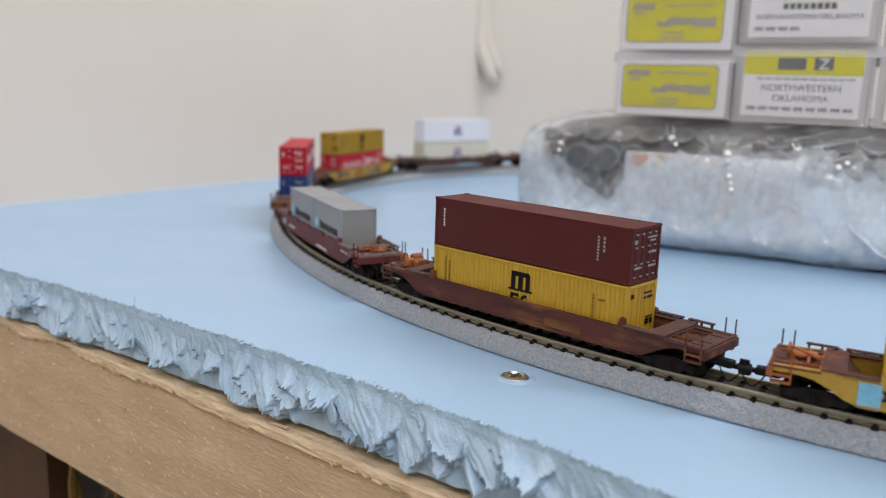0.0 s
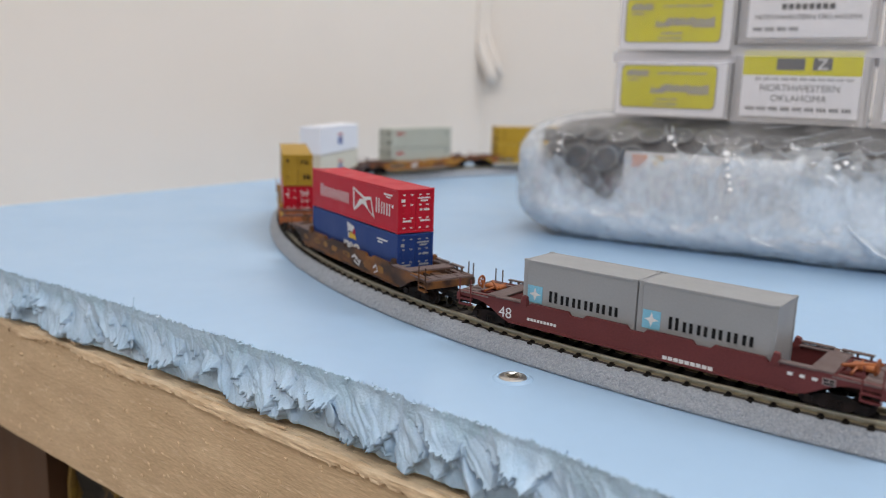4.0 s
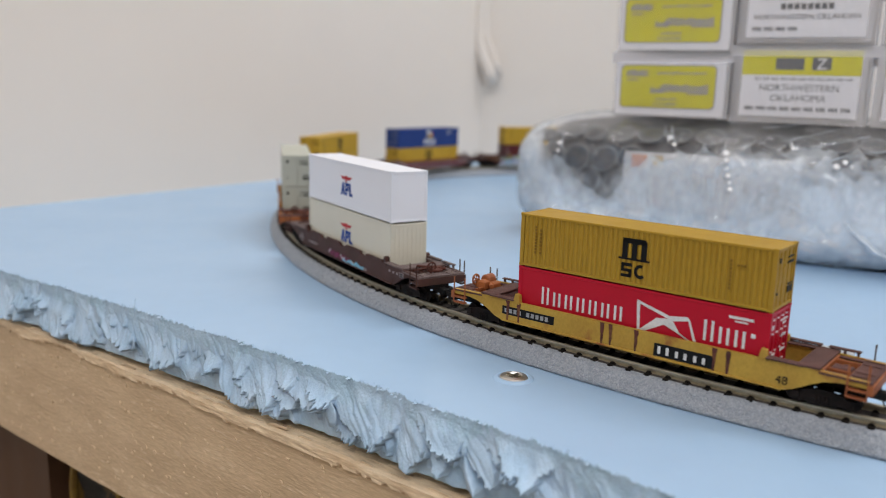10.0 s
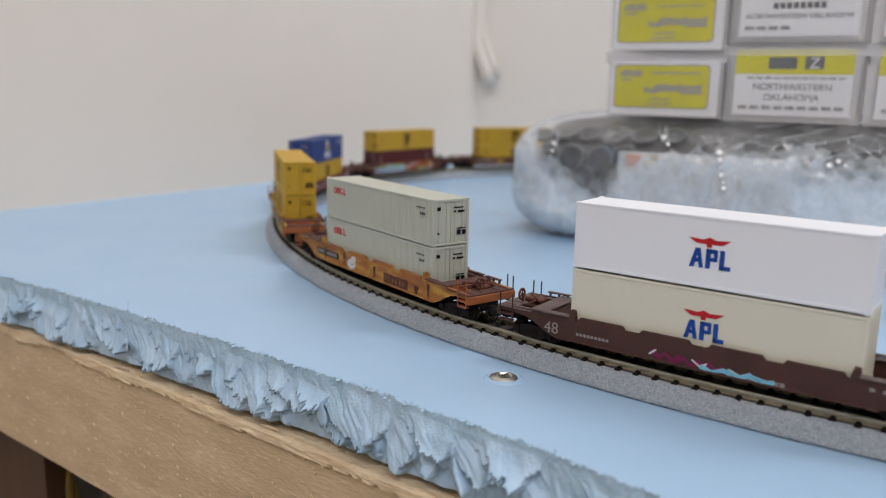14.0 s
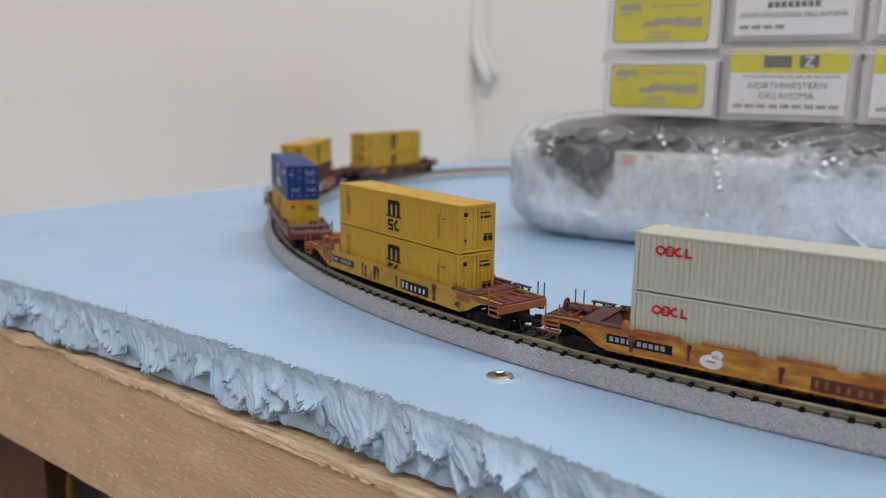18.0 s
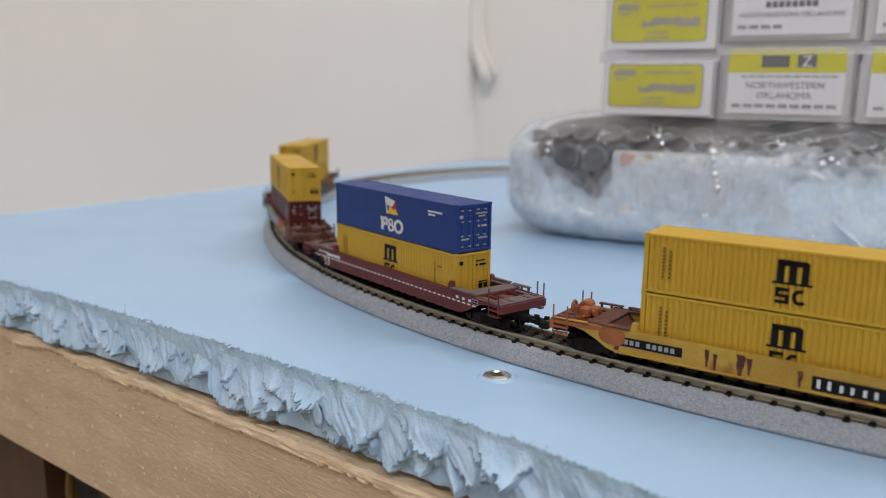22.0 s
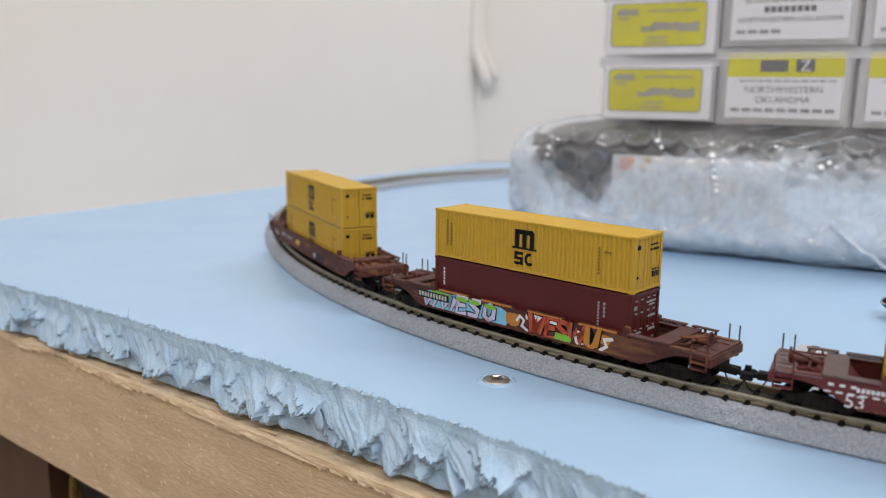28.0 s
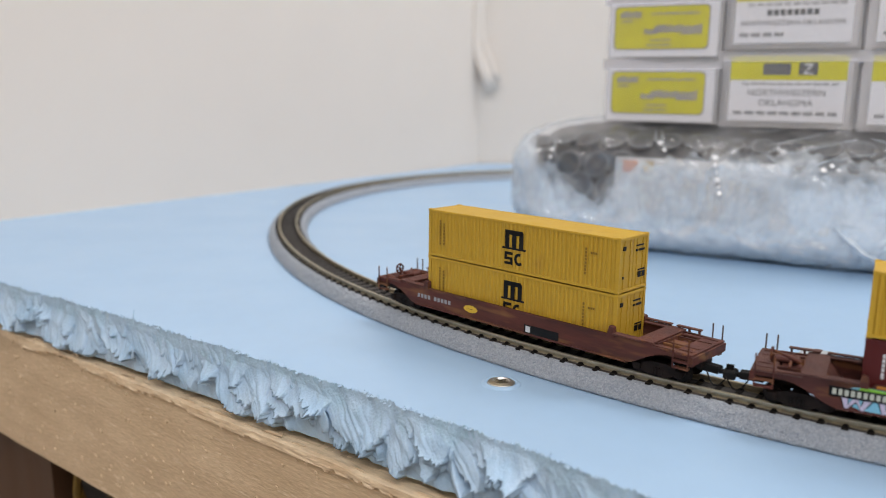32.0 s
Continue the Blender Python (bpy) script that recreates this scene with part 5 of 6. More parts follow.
    graffiti = (("rust_field", CAR_RUST, [[blob(0, 4.2, 24.0, 2.4, 9)]]), ("spray_sky", INK_SKY, sky),
                ("spray_amber", INK_AMBER, [[blob(-1.6, 4.8, 2.2, 1.8, 4)], [blob(22.0, 5.4, 2.0, 1.2, 6)]] + [[bar(c - 4.6, c + 4.6, 7.25, 7.7)] for c in (-20.6, -6.9, 6.9, 20.6)]), ("spray_white", INK_WHITE, [[stroke([(-0.6, 4.8), (0.2, 6.0), (1.4, 5.2), (0.8, 3.8), (2.4, 3.0)], 0.7)], [stroke([(21.6, 2.9), (23.0, 4.0), (22.4, 5.4), (24.2, 5.8)], 0.8)], [blob(5.2, 6.2, 3.4, 0.8, 15)], [blob(10.8, 6.2, 3.0, 0.7, 16)], [blob(16.3, 4.4, 1.6, 1.6, 17)]]),
                ("letter_outline", INK_BLACK, [[p] for p in left_edge] + [[stroke(p, 1.85)] for p in reds + right]),
                ("spray_letter", INK_LILAC, [[p] for p in left]), ("spray_red", INK_SCARLET, [[stroke(p, 1.25)] for p in reds]),
                ("spray_lime", INK_LIME, lime), ("spray_orange", INK_AMBER, [[stroke(p, 1.3)] for p in right]),
                ("number_plate", INK_BLACK, plate(-32.4, 4.7, 10.6, 1.8)), ("plate_print", PALE, small_text(-31.9, 5.05, 10, 0.62, 1.1, 0.36)))
    load(8, well_car("rusty red-brown well car covered in bright graffiti", CAR_RUST, deck=DECK_UMBER, bumps=True, gear=CAR_RUST, gear_front=True, step=CAR_RUST, marks=graffiti), (maroon_box(), FLOOR_Z, 0), (yellow_box(), FLOOR_Z + h, 0))
    load(9, well_car("rusty brown well car with yellow worn patches", CAR_RUST, deck=DECK_RUST, step=CAR_RUST, gear=CAR_BROWN, marks=NUMBER_PLATE[1:] + (("paint_patch", INK_YELLOW, ring_mark(-12.0, 4.8, 2.2, 0.9, 0.85)), ("name_print", INK_BLACK, plate(4.5, 2.3, 9.6, 2.4)), ("worn_mark", INK_WHITE, plate(5.0, 3.0, 1.3, 1.4)))), (yellow_box(), FLOOR_Z, 0), (yellow_box(), FLOOR_Z + h, 0))


assemble()

# ---- package in bubble wrap, with clear boxes on it ----
BOX_A = Vector((64.85, 329.06))
BOX_D = Vector((0.8821, -0.4710))
BOX_N = Vector((0.4710, 0.8821))
BOX_TURN = math.degrees(math.atan2(-0.4710, 0.8821))
GREYBUB = material("grey_bubble_film", (0.085, 0.091, 0.102), 0.45, color2=(0.03, 0.033, 0.038), scale=130, amount=1.0, bump=0.3, bump_scale=400)


def clear_material(name, tint, gloss=0.14, rough=0.1, milk=0.5, patches=0.0):
    m = bpy.data.materials.new(name)
    m.use_nodes = True
    nt = m.node_tree
    out = nt.nodes["Material Output"]
    nt.nodes.remove(nt.nodes["Principled BSDF"])
    tr = nt.nodes.new("ShaderNodeBsdfTransparent")
    tr.inputs[0].default_value = (*tint, 1)
    gl = nt.nodes.new("ShaderNodeBsdfGlossy")
    gl.inputs["Roughness"].default_value = rough
    df = nt.nodes.new("ShaderNodeBsdfDiffuse")
    df.inputs[0].default_value = (0.86, 0.86, 0.88, 1)
    m1 = nt.nodes.new("ShaderNodeMixShader")
    m1.inputs[0].default_value = milk
    nt.links.new(gl.outputs[0], m1.inputs[1])
    nt.links.new(df.outputs[0], m1.inputs[2])
    m2 = nt.nodes.new("ShaderNodeMixShader")
    m2.inputs[0].default_value = gloss
    nt.links.new(tr.outputs[0], m2.inputs[1])
    nt.links.new(m1.outputs[0], m2.inputs[2])
    nt.links.new(m2.outputs[0], out.inputs[0])
    if patches:
        co = nt.nodes.new("ShaderNodeTexCoord")
        nz = nt.nodes.new("ShaderNodeTexNoise")
        nz.inputs["Scale"].default_value, nz.inputs["Detail"].default_value = patches, 6.0
        mr = nt.nodes.new("ShaderNodeMapRange")
        mr.inputs[1].default_value, mr.inputs[2].default_value, mr.inputs[3].default_value, mr.inputs[4].default_value = 0.40, 0.70, 0.10, 0.38
        nt.links.new(co.outputs["Object"], nz.inputs["Vector"])
        nt.links.new(nz.outputs["Fac"], mr.inputs[0])
        nt.links.new(mr.outputs[0], m2.inputs[0])
    return m


CLEAR = clear_material("clear_plastic", (0.97, 0.96, 0.98), 0.42, 0.10, 0.75)
PANE = clear_material("clear_pane", (0.98, 0.98, 0.98), 0.05, 0.05)
FILMCLEAR = clear_material("clear_film", (0.97, 0.975, 0.98), 0.17, 0.14, 0.55, 38.0)
# mostly white diffuse: the lamp's highlight is put into the colour
GLINT = clear_material("white_glint", (0.9, 0.9, 0.9), 0.92, 0.25, 0.7)
LABELW = material("label_paper", (0.84, 0.83, 0.86), 0.6, scale=60, color2=(0.81, 0.80, 0.83))
PARCELLABEL = material("parcel_label", (0.60, 0.60, 0.61), 0.6, scale=60, color2=(0.46, 0.47, 0.49), amount=0.9)
LABELY = material("label_yellow", (0.74, 0.68, 0.028), 0.55, scale=60)
LABELP = material("label_purple", (0.36, 0.34, 0.40), 0.55, scale=60)
LABELG = material("label_dark", (0.16, 0.16, 0.17), 0.55, scale=60)
INSERT = material("box_insert", (0.86, 0.82, 0.79), 0.6, color2=(0.80, 0.76, 0.73), scale=40)


TISSUE = material("white_tissue", (0.85, 0.90, 0.95), 0.5, color2=(0.72, 0.80, 0.88), scale=70, amount=0.9, bump=0.25, bump_scale=110, fine=300, grit=0.03)
CORE = material("dark_grey_filling", (0.05, 0.052, 0.058), 0.5, color2=(0.10, 0.102, 0.11), scale=110, amount=0.9, fine=500)
RIMBUB = material("bubble_rim_film", (0.20, 0.215, 0.235), 0.35, color2=(0.12, 0.13, 0.145), scale=160, amount=0.9, coat=0.4)


def milky_film(name, low, high, scale, color=(0.83, 0.90, 0.97)):
    """Thin white film that lets part of what lies behind it show through, in soft clouds."""
    m = bpy.data.materials.new(name)
    m.use_nodes = True
    nt = m.node_tree
    nt.nodes.remove(nt.nodes["Principled BSDF"])
    co, nz, mr = (nt.nodes.new(k) for k in ("ShaderNodeTexCoord", "ShaderNodeTexNoise", "ShaderNodeMapRange"))
    nz.inputs["Scale"].default_value, nz.inputs["Detail"].default_value = scale, 2.5
    mr.inputs[1].default_value, mr.inputs[2].default_value, mr.inputs[3].default_value, mr.inputs[4].default_value = 0.34, 0.66, low, high
    nt.links.new(co.outputs["Object"], nz.inputs["Vector"])
    nt.links.new(nz.outputs["Fac"], mr.inputs[0])
    tr, df, tl, gl = (nt.nodes.new(k) for k in ("ShaderNodeBsdfTransparent", "ShaderNodeBsdfDiffuse", "ShaderNodeBsdfTranslucent", "ShaderNodeBsdfGlossy"))
    df.inputs[0].default_value = tl.inputs[0].default_value = (*color, 1)
    gl.inputs["Roughness"].default_value = 0.22
    m1, m2, m3 = (nt.nodes.new("ShaderNodeMixShader") for _ in range(3))
    m1.inputs[0].default_value, m2.inputs[0].default_value = 0.12, 0.08
    nt.links.new(df.outputs[0], m1.inputs[1])
    nt.links.new(tl.outputs[0], m1.inputs[2])
    nt.links.new(m1.outputs[0], m2.inputs[1])
    nt.links.new(gl.outputs[0], m2.inputs[2])
    nt.links.new(mr.outputs[0], m3.inputs[0])
    nt.links.new(tr.outputs[0], m3.inputs[1])
    nt.links.new(m2.outputs[0], m3.inputs[2])
    nt.links.new(m3.outputs[0], nt.nodes["Material Output"].inputs[0])
    return m


VEILS = (milky_film("milky_film_thick", 0.45, 0.85, 75), milky_film("milky_film", 0.25, 0.62, 90), milky_film("milky_film_thin", 0.12, 0.45, 110))


def package():
    pk = new("wrapped_package")
    tagged(pk, "bubble-wrapped parcel in crumpled clear film with a label", "package")
    pk.matrix_world = pose(BOX_A.x * 0.001, BOX_A.y * 0.001, 0, 0, 0, BOX_TURN)
    L0, L1 = -42.0, 260.0
    hz, hy, cy = 24.4, 61.0, 46.0

    def section(u, ang, grow=0.0):
        # superellipse across, rounded at both ends
        e = max(0.0, min(1.0, (u - L0) / 34.0))
        e2 = max(0.0, min(1.0, (L1 - u) / 34.0))
        k = (1 - (1 - min(e, e2)) ** 2.0) ** 0.5
        c, s = math.cos(ang), math.sin(ang)
        p = 4.0 if s > 0 else 6.0
        y = math.copysign(abs(c) ** (2 / p), c) * (hy * (0.55 + 0.45 * k) + grow)
        z = math.copysign(abs(s) ** (2 / p), s) * (hz * (0.42 + 0.58 * k) + grow)
        return y + cy, z + hz + 0.3

    def crumple(u, y, z, a, b):
        r = 1 - 2 * abs(noise.noise((u * 0.07, y * 0.07, z * 0.09)))
        r2 = 1 - 2 * abs(noise.noise((u * 0.19 + 9, y * 0.19, z * 0.23)))
        return a * r + b * r2

    def core(i, j):
        u = L0 + 17 + (L1 - L0 - 34) * i / 90
        ang = math.tau * j / 48
        y, z = section(u, ang, -3.4 + 2.9 * max(0.0, math.sin(ang)) ** 4)
        return (u, y, z)
    part("filling", grid_mesh("filling", core, 90, 48, CORE), CORE, pk, "dark grey filling seen through film")

    def angle_at(z):
        q = max(-1.0, min(1.0, (z - hz) / hz))
        return math.pi - math.asin(math.copysign(abs(q) ** (2.0 if q > 0 else 3.0), q))

    def sheet(name, mat, rise, grow, seed, wave, label, low=292):
        def cloud(i, j):
            u = L0 + 1.0 + (L1 - L0 - 2) * i / 260
            wavy = (4.0 if u < 36 else 1.6) * noise.noise((u * 0.07, 3.0, seed)) + wave * noise.noise((u * 0.22, 5.0, seed)) + 0.5 * wave * noise.noise((u * 0.6, 5.0, seed))
            top = min(48.6, float(np.interp(u, (-42, -30, -22, 4, 12, 40, 48, 300), (48.6, 47, 30, 18, 30, 33, 35.5, 35.5))) + wavy + rise)
            a_top = angle_at(top)
            ang = a_top + (math.radians(low) - a_top) * j / 60
            y, z = section(u, ang, grow)
            w = crumple(u + 13 * seed, y, z, 1.5, 0.5)
            return (u, y - w, max(0.35, z + 0.5 * w))
        ob = part(name, grid_mesh(name, cloud, 260, 60, mat), mat, pk, label)
        return ob
    sheet("tissue", TISSUE, -7.0, -1.6, 1.0, 2.6, "crumpled white tissue")
    for k, (rise, grow) in enumerate(((-2.5, -0.4), (0.5, 0.5), (4.5, 1.0))):
        sheet("milky_film", VEILS[k], rise, grow, 2.0 + k, 2.8 + k, "cloudy white film").visible_shadow = False
    me = Shape().lathe(((5.0, -0.8), (4.95, 0.1), (4.4, 0.55), (3.0, 0.75), (1.2, 0.8), (0.05, 0.8)), (0, 0, 0), "y", 20).made("bubble", GREYBUB, True)
    rim = Shape().tube([(4.75 * math.cos(q), 0.55, 4.75 * math.sin(q)) for q in [i * math.tau / 24 for i in range(25)]], 0.36, 6).made("bubble_rim", RIMBUB, True)
    rnd = random.Random(4)
    for row, zz in enumerate((44.0, 34.6, 25.4)):
        ang = angle_at(zz)
        for i in range(27):
            u = L0 + 16 + i * 10.9 + (5.45 if row % 2 else 0)
            if u < -29 or (0 < row < 3 and u > 16) or (row == 2 and u < -12):
                continue
            y, z = section(u, ang, -1.4)
            y1, z1 = section(u, ang + 0.01, -1.4)
            out = Vector((0, -(z - z1), (y - y1))).normalized()
            if out.y > 0:
                out = -out
            side = Vector((1, 0, 0))
            m = Matrix((side, out, side.cross(out))).transposed().to_4x4()
            k = rnd.uniform(0.92, 1.06)
            m.translation = Vector((u + rnd.uniform(-0.5, 0.5), y, z + rnd.uniform(-0.5, 0.5))) * 0.001
            ob = part("bubble", me, GREYBUB, pk)
            ob.matrix_basis = m @ pose(0, 0, 0, rnd.uniform(-6, 6), 0, rnd.uniform(-6, 6)) @ Matrix.Diagonal((k, rnd.uniform(0.7, 1.2), k, 1))
            part("bubble_rim", rim, RIMBUB, ob)

    def lab_pt(i, j):
        u = 10 + 62 * i / 30
        y, z = section(u, angle_at(37.4 - 21 * j / 12), 0.0)
        return (u, y - 1.2 + 0.7 * noise.noise((u * 0.1, z * 0.1, 3)), z)
    part("shipping_label", grid_mesh("shipping_label", lab_pt, 30, 12, PARCELLABEL), PARCELLABEL, pk, "white paper label behind film")
    for u0, w, col in ((13.0, 5.6, INK_ORANGE), (20.6, 4.2, INK_TAN)):
        def patch(i, j):
            u = u0 + w * i / 4
            y, z = section(u, angle_at(36.4 - 4.6 * j / 4), 0.0)
            return (u, y - 1.5 + 0.7 * noise.noise((u * 0.1, z * 0.1, 3)), z)
        part("label_patch", grid_mesh("label_patch", patch, 4, 4, col), col, pk)

    def film(i, j):
        u = L0 + (L1 - L0) * i / 420
        ang = math.radians(60) + math.radians(225) * j / 110
        y, z = section(u, ang, 1.6)
        w = crumple(u, y, z, 2.0, 0.7) + 0.15 * noise.noise((u * 0.5, y * 0.5, z * 0.5))
        pleat = max(0.0, 1 - 5 * abs(noise.noise((u * 0.05 + z * 0.10, 2.0, z * 0.02)))) * (0.9 if z < 47 else 0.5)
        return (u, y - (w + pleat) * (0.9 if z < 44 else 0.3), max(0.3, z + 0.5 * w + 0.4 * pleat))
    fl = part("film", grid_mesh("film", film, 420, 110, FILMCLEAR), FILMCLEAR, pk, "crumpled clear plastic film")
    fl.visible_shadow = False
    # added white beads, tilted to the lamp, imitate its chain of glints
    facet = Shape().lathe(((1.0, 0.0), (0.9, 0.10), (0.6, 0.18), (0.3, 0.22), (0.03, 0.23)), (0, 0, 0), "y", 14).made("glint_bead", GLINT, True)
    for u, z, k in ((47.0, 37.0, 1.25), (47.5, 34.9, 1.0), (48.0, 32.6, 0.5), (48.4, 30.2, 0.95), (49.2, 28.0, 0.6), (49.6, 26.0, 0.95), (26.4, 41.0, 0.9), (28.4, 38.8, 0.8), (83.0, 35.0, 1.1), (85.4, 36.4, 0.9), (87.6, 35.2, 0.6), (-16.0, 37.4, 0.8), (-16.2, 34.8, 0.7)):
        y, z2 = section(u, angle_at(z), 3.4)
        ob = part("glint_bead", facet, GLINT, pk, "whitish bead standing in for a lamp glint on the film")
        ob.matrix_basis = pose(u * 0.001, y * 0.001, z2 * 0.001, -26, 0, 22) @ Matrix.Diagonal((k, -k, k, 1))

    # thin milky tubes laid on the film as painted streaks of sheen
    for u0, z0, u1, z1, r in ((-24, 47.0, -9, 48.3, 0.3), (-15.5, 41.5, -15.0, 35.5, 0.45), (22.5, 45.5, 25.5, 41.0, 0.35), (25.0, 45.0, 28.5, 39.5, 0.5), (57, 45.5, 72, 47.4, 0.3), (64, 42.0, 82, 46.0, 0.3),
                              (72, 40.0, 92, 44.5, 0.35), (80, 36.5, 86, 39.0, 0.6), (84, 38.0, 99, 41.0, 0.3), (36, 47.5, 52, 46.4, 0.25), (96, 45.0, 112, 42.0, 0.3), (70, 22.0, 84, 17.0, 0.4), (86, 26.0, 92, 14.0, 0.4)):
        pts = []
        for q in [i / 8 for i in range(9)]:
            u, z = u0 + (u1 - u0) * q, z0 + (z1 - z0) * q + 0.5 * noise.noise((q * 3, u0, 1.0))
            y, z2 = section(u, angle_at(z), 2.6)
            pts.append((u, y, z2))
        part("sheen_streak", Shape().tube(pts, 0.5 * r, 6), VEILS[1], pk, "thin white streak standing in for sheen on the film", smooth=True)

    def tail(i, j):
        q, e = i / 24, j / 8 - 0.5
        u = 88 + 17 * q + 3 * q * q + 2.2 * e * (0.5 + 0.6 * q)
        z = 17.5 - 14.5 * q ** 0.9 + 2.4 * e * (1 - q) + 1.2 * noise.noise((q * 5, 0, 2))
        return (u, -16.6 - 1.0 * math.cos(e * 6) - 2.5 * q + 0.6 * noise.noise((u * 0.4, z * 0.4, 1)), max(0.4, z + 0.5 * noise.noise((u * 0.6, e * 3, 4))))
    part("film_fold", grid_mesh("film_fold", tail, 24, 8, VEILS[0]), VEILS[0], pk, "twisted fold of white film")
    return pk


INK_TAN = material("tan_print", (0.55, 0.45, 0.30), 0.6, scale=200)
INK_ORANGE = material("orange_print", (0.62, 0.30, 0.20), 0.6, scale=200)


def clear_box(kind, u, depth, z, turn=0.0, wide=False):
    """A clear hinged plastic box with a label in its front; x along its front, y inwards."""
    b = new("plastic_box")
    tagged(b, "clear plastic case with yellow label card inside" if kind == "yellow" else "clear plastic case with white and yellow label card", "plastic box", "stacked clear cases")
    p = BOX_A + BOX_D * u + BOX_N * depth
    b.matrix_world = pose(p.x * 0.001, p.y * 0.001, z * 0.001, 0, 0, BOX_TURN + turn)
    w, h, d = (43.4, 24.4, 96.0) if kind == "yellow" else (45.4, 27.6, 96.0)
    t = 1.2
    tray = Shape()
    o = [(0, 0), (w, 0), (w, d), (0, d)]
    n = [(t, t), (w - t, t), (w - t, d - t), (t, d - t)]
    v = [(x, y, 0) for x, y in o] + [(x, y, h - 2.5) for x, y in o] + [(x, y, h - 2.5) for x, y in n] + [(x, y, t) for x, y in n]
    f = [(3, 2, 1, 0), (12, 13, 14, 15)]
    for a in (0, 4, 8):
        f += [(a + q, a + (q + 1) % 4, a + 4 + (q + 1) % 4, a + 4 + q) for q in range(4)]
    part("tray", tray.add(v, f), CLEAR, b, "clear tray").visible_shadow = False
    r = 1.3
    o = [(-r, -r), (w + r, -r), (w + r, d + r), (-r, d + r)]
    n = [(0.1, 0.1), (w - 0.1, 0.1), (w - 0.1, d - 0.1), (0.1, d - 0.1)]
    v = [(x, y, h) for x, y in o] + [(x, y, h - 4.0) for x, y in o] + [(x, y, h - 4.0) for x, y in n] + [(x, y, h - 1.2) for x, y in n]
    f = [(0, 1, 2, 3), (15, 14, 13, 12)]
    for a in (0, 4, 8):
        f += [(a + q, a + 4 + q, a + 4 + (q + 1) % 4, a + (q + 1) % 4) for q in range(4)]
    part("lid", Shape().add(v, f), CLEAR, b, "clear lid with a raised rim").visible_shadow = False
    part("insert", Shape().box(t + 0.4, w - t - 0.4, 4.0, d - 3, t + 0.1, h - 2.6, 0.4), INSERT, b, "pale grey foam insert")
    part("front_pane", Shape().box(-0.6, w + 0.6, -1.1, -0.75, 0.4, h - 4.3, 0.1), PANE, b, "clear front").visible_shadow = False
    y = -0.35
    if kind == "yellow":
        part("label_card", Shape().box(0.6, w - 1.6, y, y + 0.3, 0.6, h - 3.2, 0.1), LABELW, b, "white label card")
        for k0, k1, k2, mat in ((0.0, -0.12, 0.05, LABELP), (0.45, -0.2, -0.1, LABELY)):
            x0, x1, z0, z1 = 2.2 + k0, 38.6 - k0, 3.2 + k0, h - 4.6 - k0
            card = Shape().prism([(x0, z0 + 1.2), (x0 + 1.2, z0), (x1 - 1.2, z0), (x1, z0 + 1.2), (x1, z1 - 1.2), (x1 - 1.2, z1), (x0 + 1.2, z1), (x0, z1 - 1.2)], y + k1, y + k2)
            part("printed_border" if mat is LABELP else "yellow_field", card, mat, b)
        ink = Shape()
        for x0, x1, z0, z1 in ((4.5, 13, h - 9.2, h - 6.6), (4.8, 9.5, h - 10.8, h - 10.0), (16.5, 35, h - 8.2, h - 7.4), (14.2, 19.5, 9.0, 11.4), (18, 28, 9.6, 12.6), (28, 36, 8.8, 12.6), (16.5, 24.5, 6.4, 7.2), (15.5, 24.5, 4.6, 5.4)):
            n = max(2, round((x1 - x0) / 1.1))
            for q in range(n):
                e, tall = (x1 - x0) / n, 0.88 + 0.12 * math.sin(2.4 * q * q + x0)
                ink.box(x0 + q * e, x0 + (q + 0.78) * e, y - 0.3, y - 0.2, z0, z0 + (z1 - z0) * tall)
        tagged(part("label_print", ink, LABELP, b, "purple print"), kind="stuff")
    else:
        part("label_card", Shape().box(3.1, w - 3.2, y, y + 0.3, 2.4, h - 1.8, 0.1), LABELW, b, "white label card")
        part("yellow_field", Shape().box(3.15, w - 3.25, y - 0.12, y + 0.05, h - 10.4, h - 1.9), LABELY, b, "yellow band")
        part("logo_block", Shape().box(14.4, 23.8, y - 0.2, y - 0.1, h - 8.6, h - 4.4), LABELG, b, "dark logo block")
        part("logo_block", Shape().box(26.4, 32.6, y - 0.2, y - 0.1, h - 8.6, h - 4.2), LABELG, b, "dark logo block")
        words("Z", 5.2, LABELW, b, 29.5, y - 0.24, h - 8.2, "scale_letter")
        if wide:
            words("NORTHWESTERN OKLAHOMA", 2.5, LABELG, b, w / 2, y - 0.1, 8.6)
        else:
            words("NORTHWESTERN", 3.3, LABELG, b, w / 2, y - 0.1, 11.6)
            words("OKLAHOMA", 3.3, LABELG, b, w / 2, y - 0.1, 8.0)
        ink = Shape()
        for q in range(4 if wide else 9):
            for e in range(3):
                ink.box(5.2 + q * 4.0 + e * 1.05, 5.9 + q * 4.0 + e * 1.05, y - 0.15, y - 0.05, 4.7, 6.0)
        if wide:
            for q in range(8):
                ink.box(14.1 + q * 2.2, 15.8 + q * 2.2, y - 0.15, y - 0.05, 12.0, 14.0)
        for q in range(11):
            for e in range(3):
                ink.box(7.6 + q * 3.0 + e * 0.8, 8.1 + q * 3.0 + e * 0.8, y - 0.15, y - 0.05, 15.5, 16.2)
        tagged(part("small_print", ink, LABELG, b), kind="stuff")
    return b


package()
for level in range(3):
    clear_box("yellow", 0.0, 0.0, 50.4 + level * 24.6)
    clear_box("white", 44.3, -0.5, 49.8 + level * 27.9, wide=level == 1)
    clear_box("white", 91.0, -1.5, 49.6 + level * 27.9)


# ---- the motions ----
TRAIN_T = np.array([a for a, _ in TRAIN])
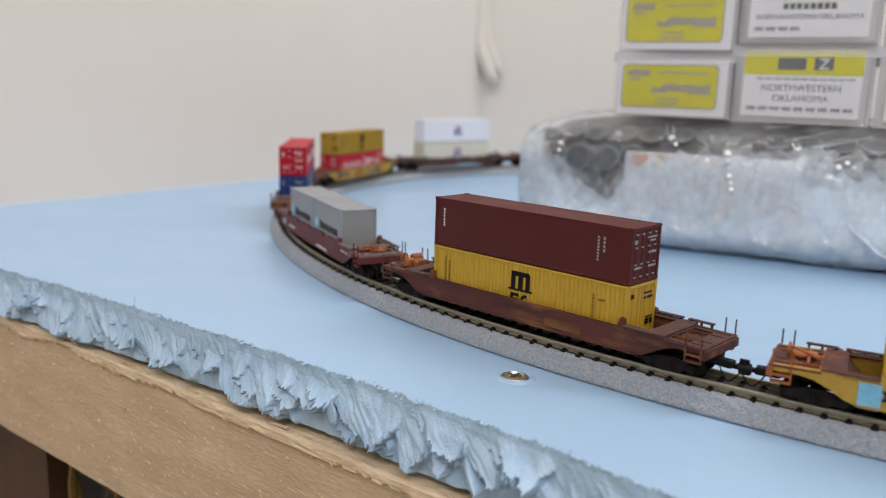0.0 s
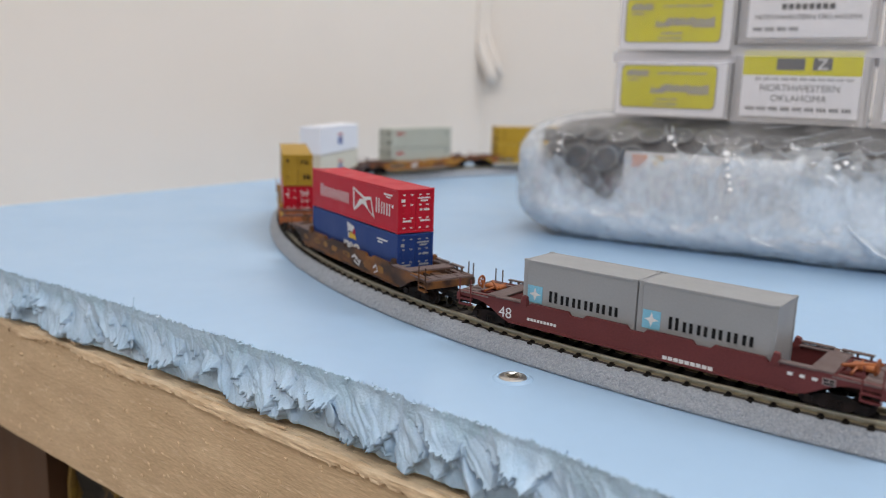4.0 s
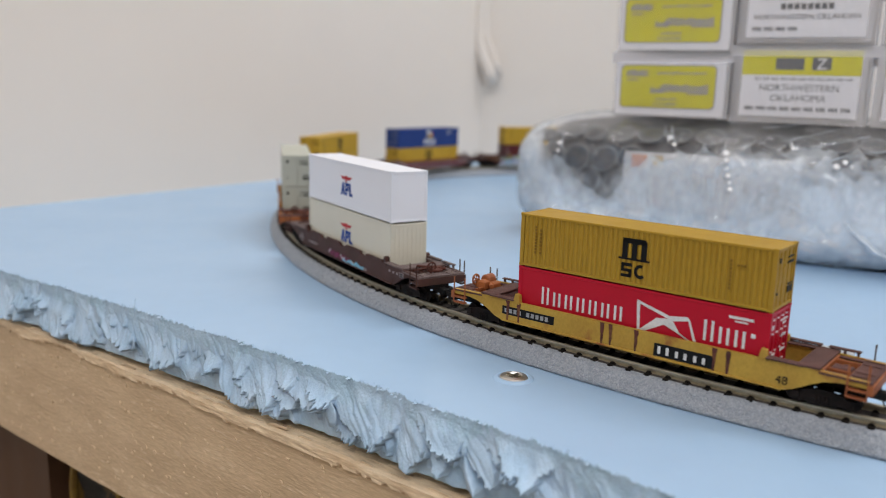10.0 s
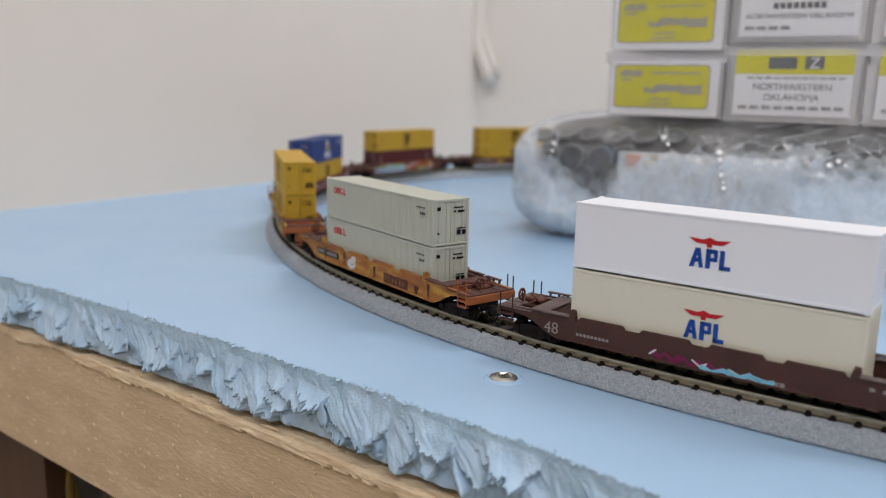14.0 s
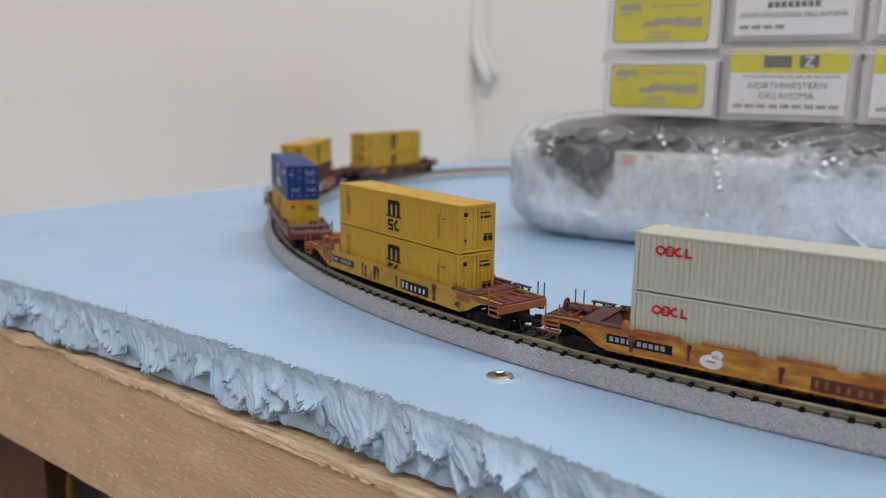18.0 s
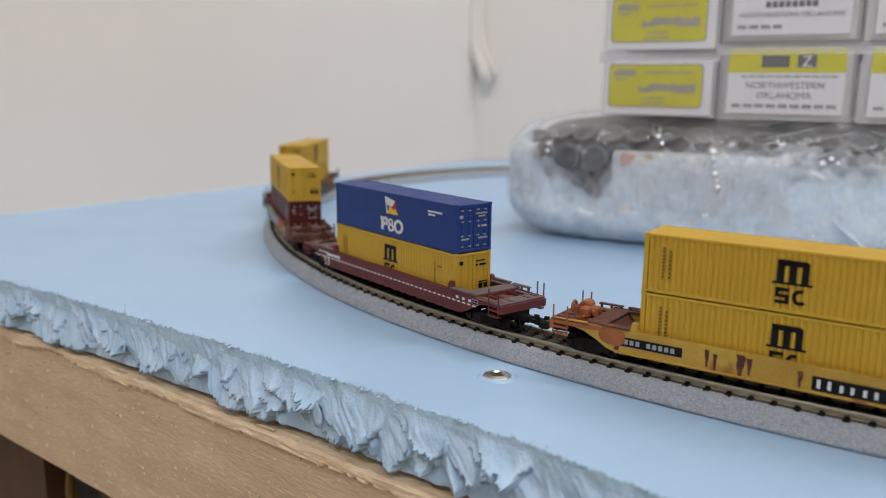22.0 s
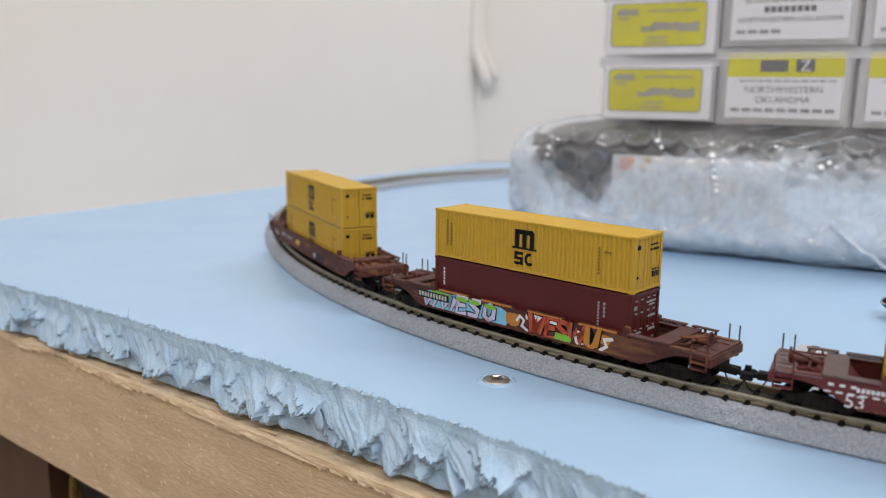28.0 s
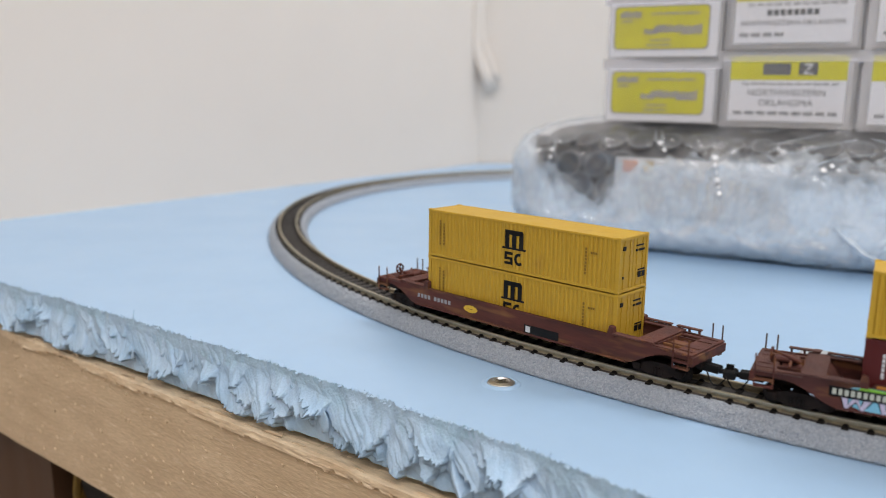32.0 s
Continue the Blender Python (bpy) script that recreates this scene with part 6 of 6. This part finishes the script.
TRAIN_S = np.array([b for _, b in TRAIN])
TRAIN_V = np.gradient(TRAIN_S, TRAIN_T)


def way_at(t):
    """Way of the train at t, a smooth curve through the rows."""
    i = int(min(max(np.searchsorted(TRAIN_T, t) - 1, 0), len(TRAIN_T) - 2))
    h = TRAIN_T[i + 1] - TRAIN_T[i]
    q = (t - TRAIN_T[i]) / h
    return ((2 * q ** 3 - 3 * q ** 2 + 1) * TRAIN_S[i] + (q ** 3 - 2 * q ** 2 + q) * h * TRAIN_V[i]
            + (3 * q ** 2 - 2 * q ** 3) * TRAIN_S[i + 1] + (q ** 3 - q ** 2) * h * TRAIN_V[i + 1])


def slack(s):
    """The couplings run in a little on the straight and stretch in the bend."""
    return float(np.interp(s, (-480, -390, -330, -280, -186, -90, -40, 0, 40, 80, 110, 125, 140, 200), (-0.5, -2.0, -4.2, -4.9, -2.0, 2.0, 1.0, 0.0, -0.1, -1.1, -2.4, -0.9, 0.4, 0.4)))


STAND = {-1: 0.6, 0: 0.5, 2: 0.5, 3: 1.1, 5: 2.2, 6: 1.0, 7: -0.3, 8: 0.8, 9: 1.2}  # how far each car stands ahead of its even place


def car_pose(s, z, dx):
    """A car stands with both its trucks on the track."""
    s += slack(s)
    a, b = track(s - BOGIE), track(s + BOGIE)
    h = math.atan2(b[1] - a[1], b[0] - a[0])
    x, y = (a[0] + b[0]) / 2 + dx * math.cos(h), (a[1] + b[1]) / 2 + dx * math.sin(h)
    return pose(x * 0.001, y * 0.001, (RAIL_TOP + z) * 0.001, 0, 0, math.degrees(h)), h


def motions():
    times = [i * 0.5 for i in range(65)]
    for ob, k, z, dx in TRAIN_THINGS:
        walk(ob, [(t, car_pose(way_at(t) - k * PITCH + STAND.get(k, 0.0), z, dx)[0]) for t in times])
    place = {ob: k for ob, k, z, dx in TRAIN_THINGS}
    for b, x in SWIVELS:
        k = place[b.parent]
        rows = []
        for t in times[::2]:
            s = way_at(t) - k * PITCH + STAND.get(k, 0.0)
            turned = track(s + slack(s) + x)[2]
            h = car_pose(s, 0, 0)[1]
            rows.append((t, pose(x * 0.001, 0, 0, 0, 0, math.degrees(turned - h))))
        walk(b, rows)
    # every axle rolls without slip
    ticks = [i / 15 for i in range(481)]
    turns = [math.degrees(way_at(t) / 1.75) for t in ticks]
    for w in SPINNING:
        x = w.location.x
        walk(w, [(t, pose(x, 0, 0.0019, 0, a, 0)) for t, a in zip(ticks, turns)])


motions()
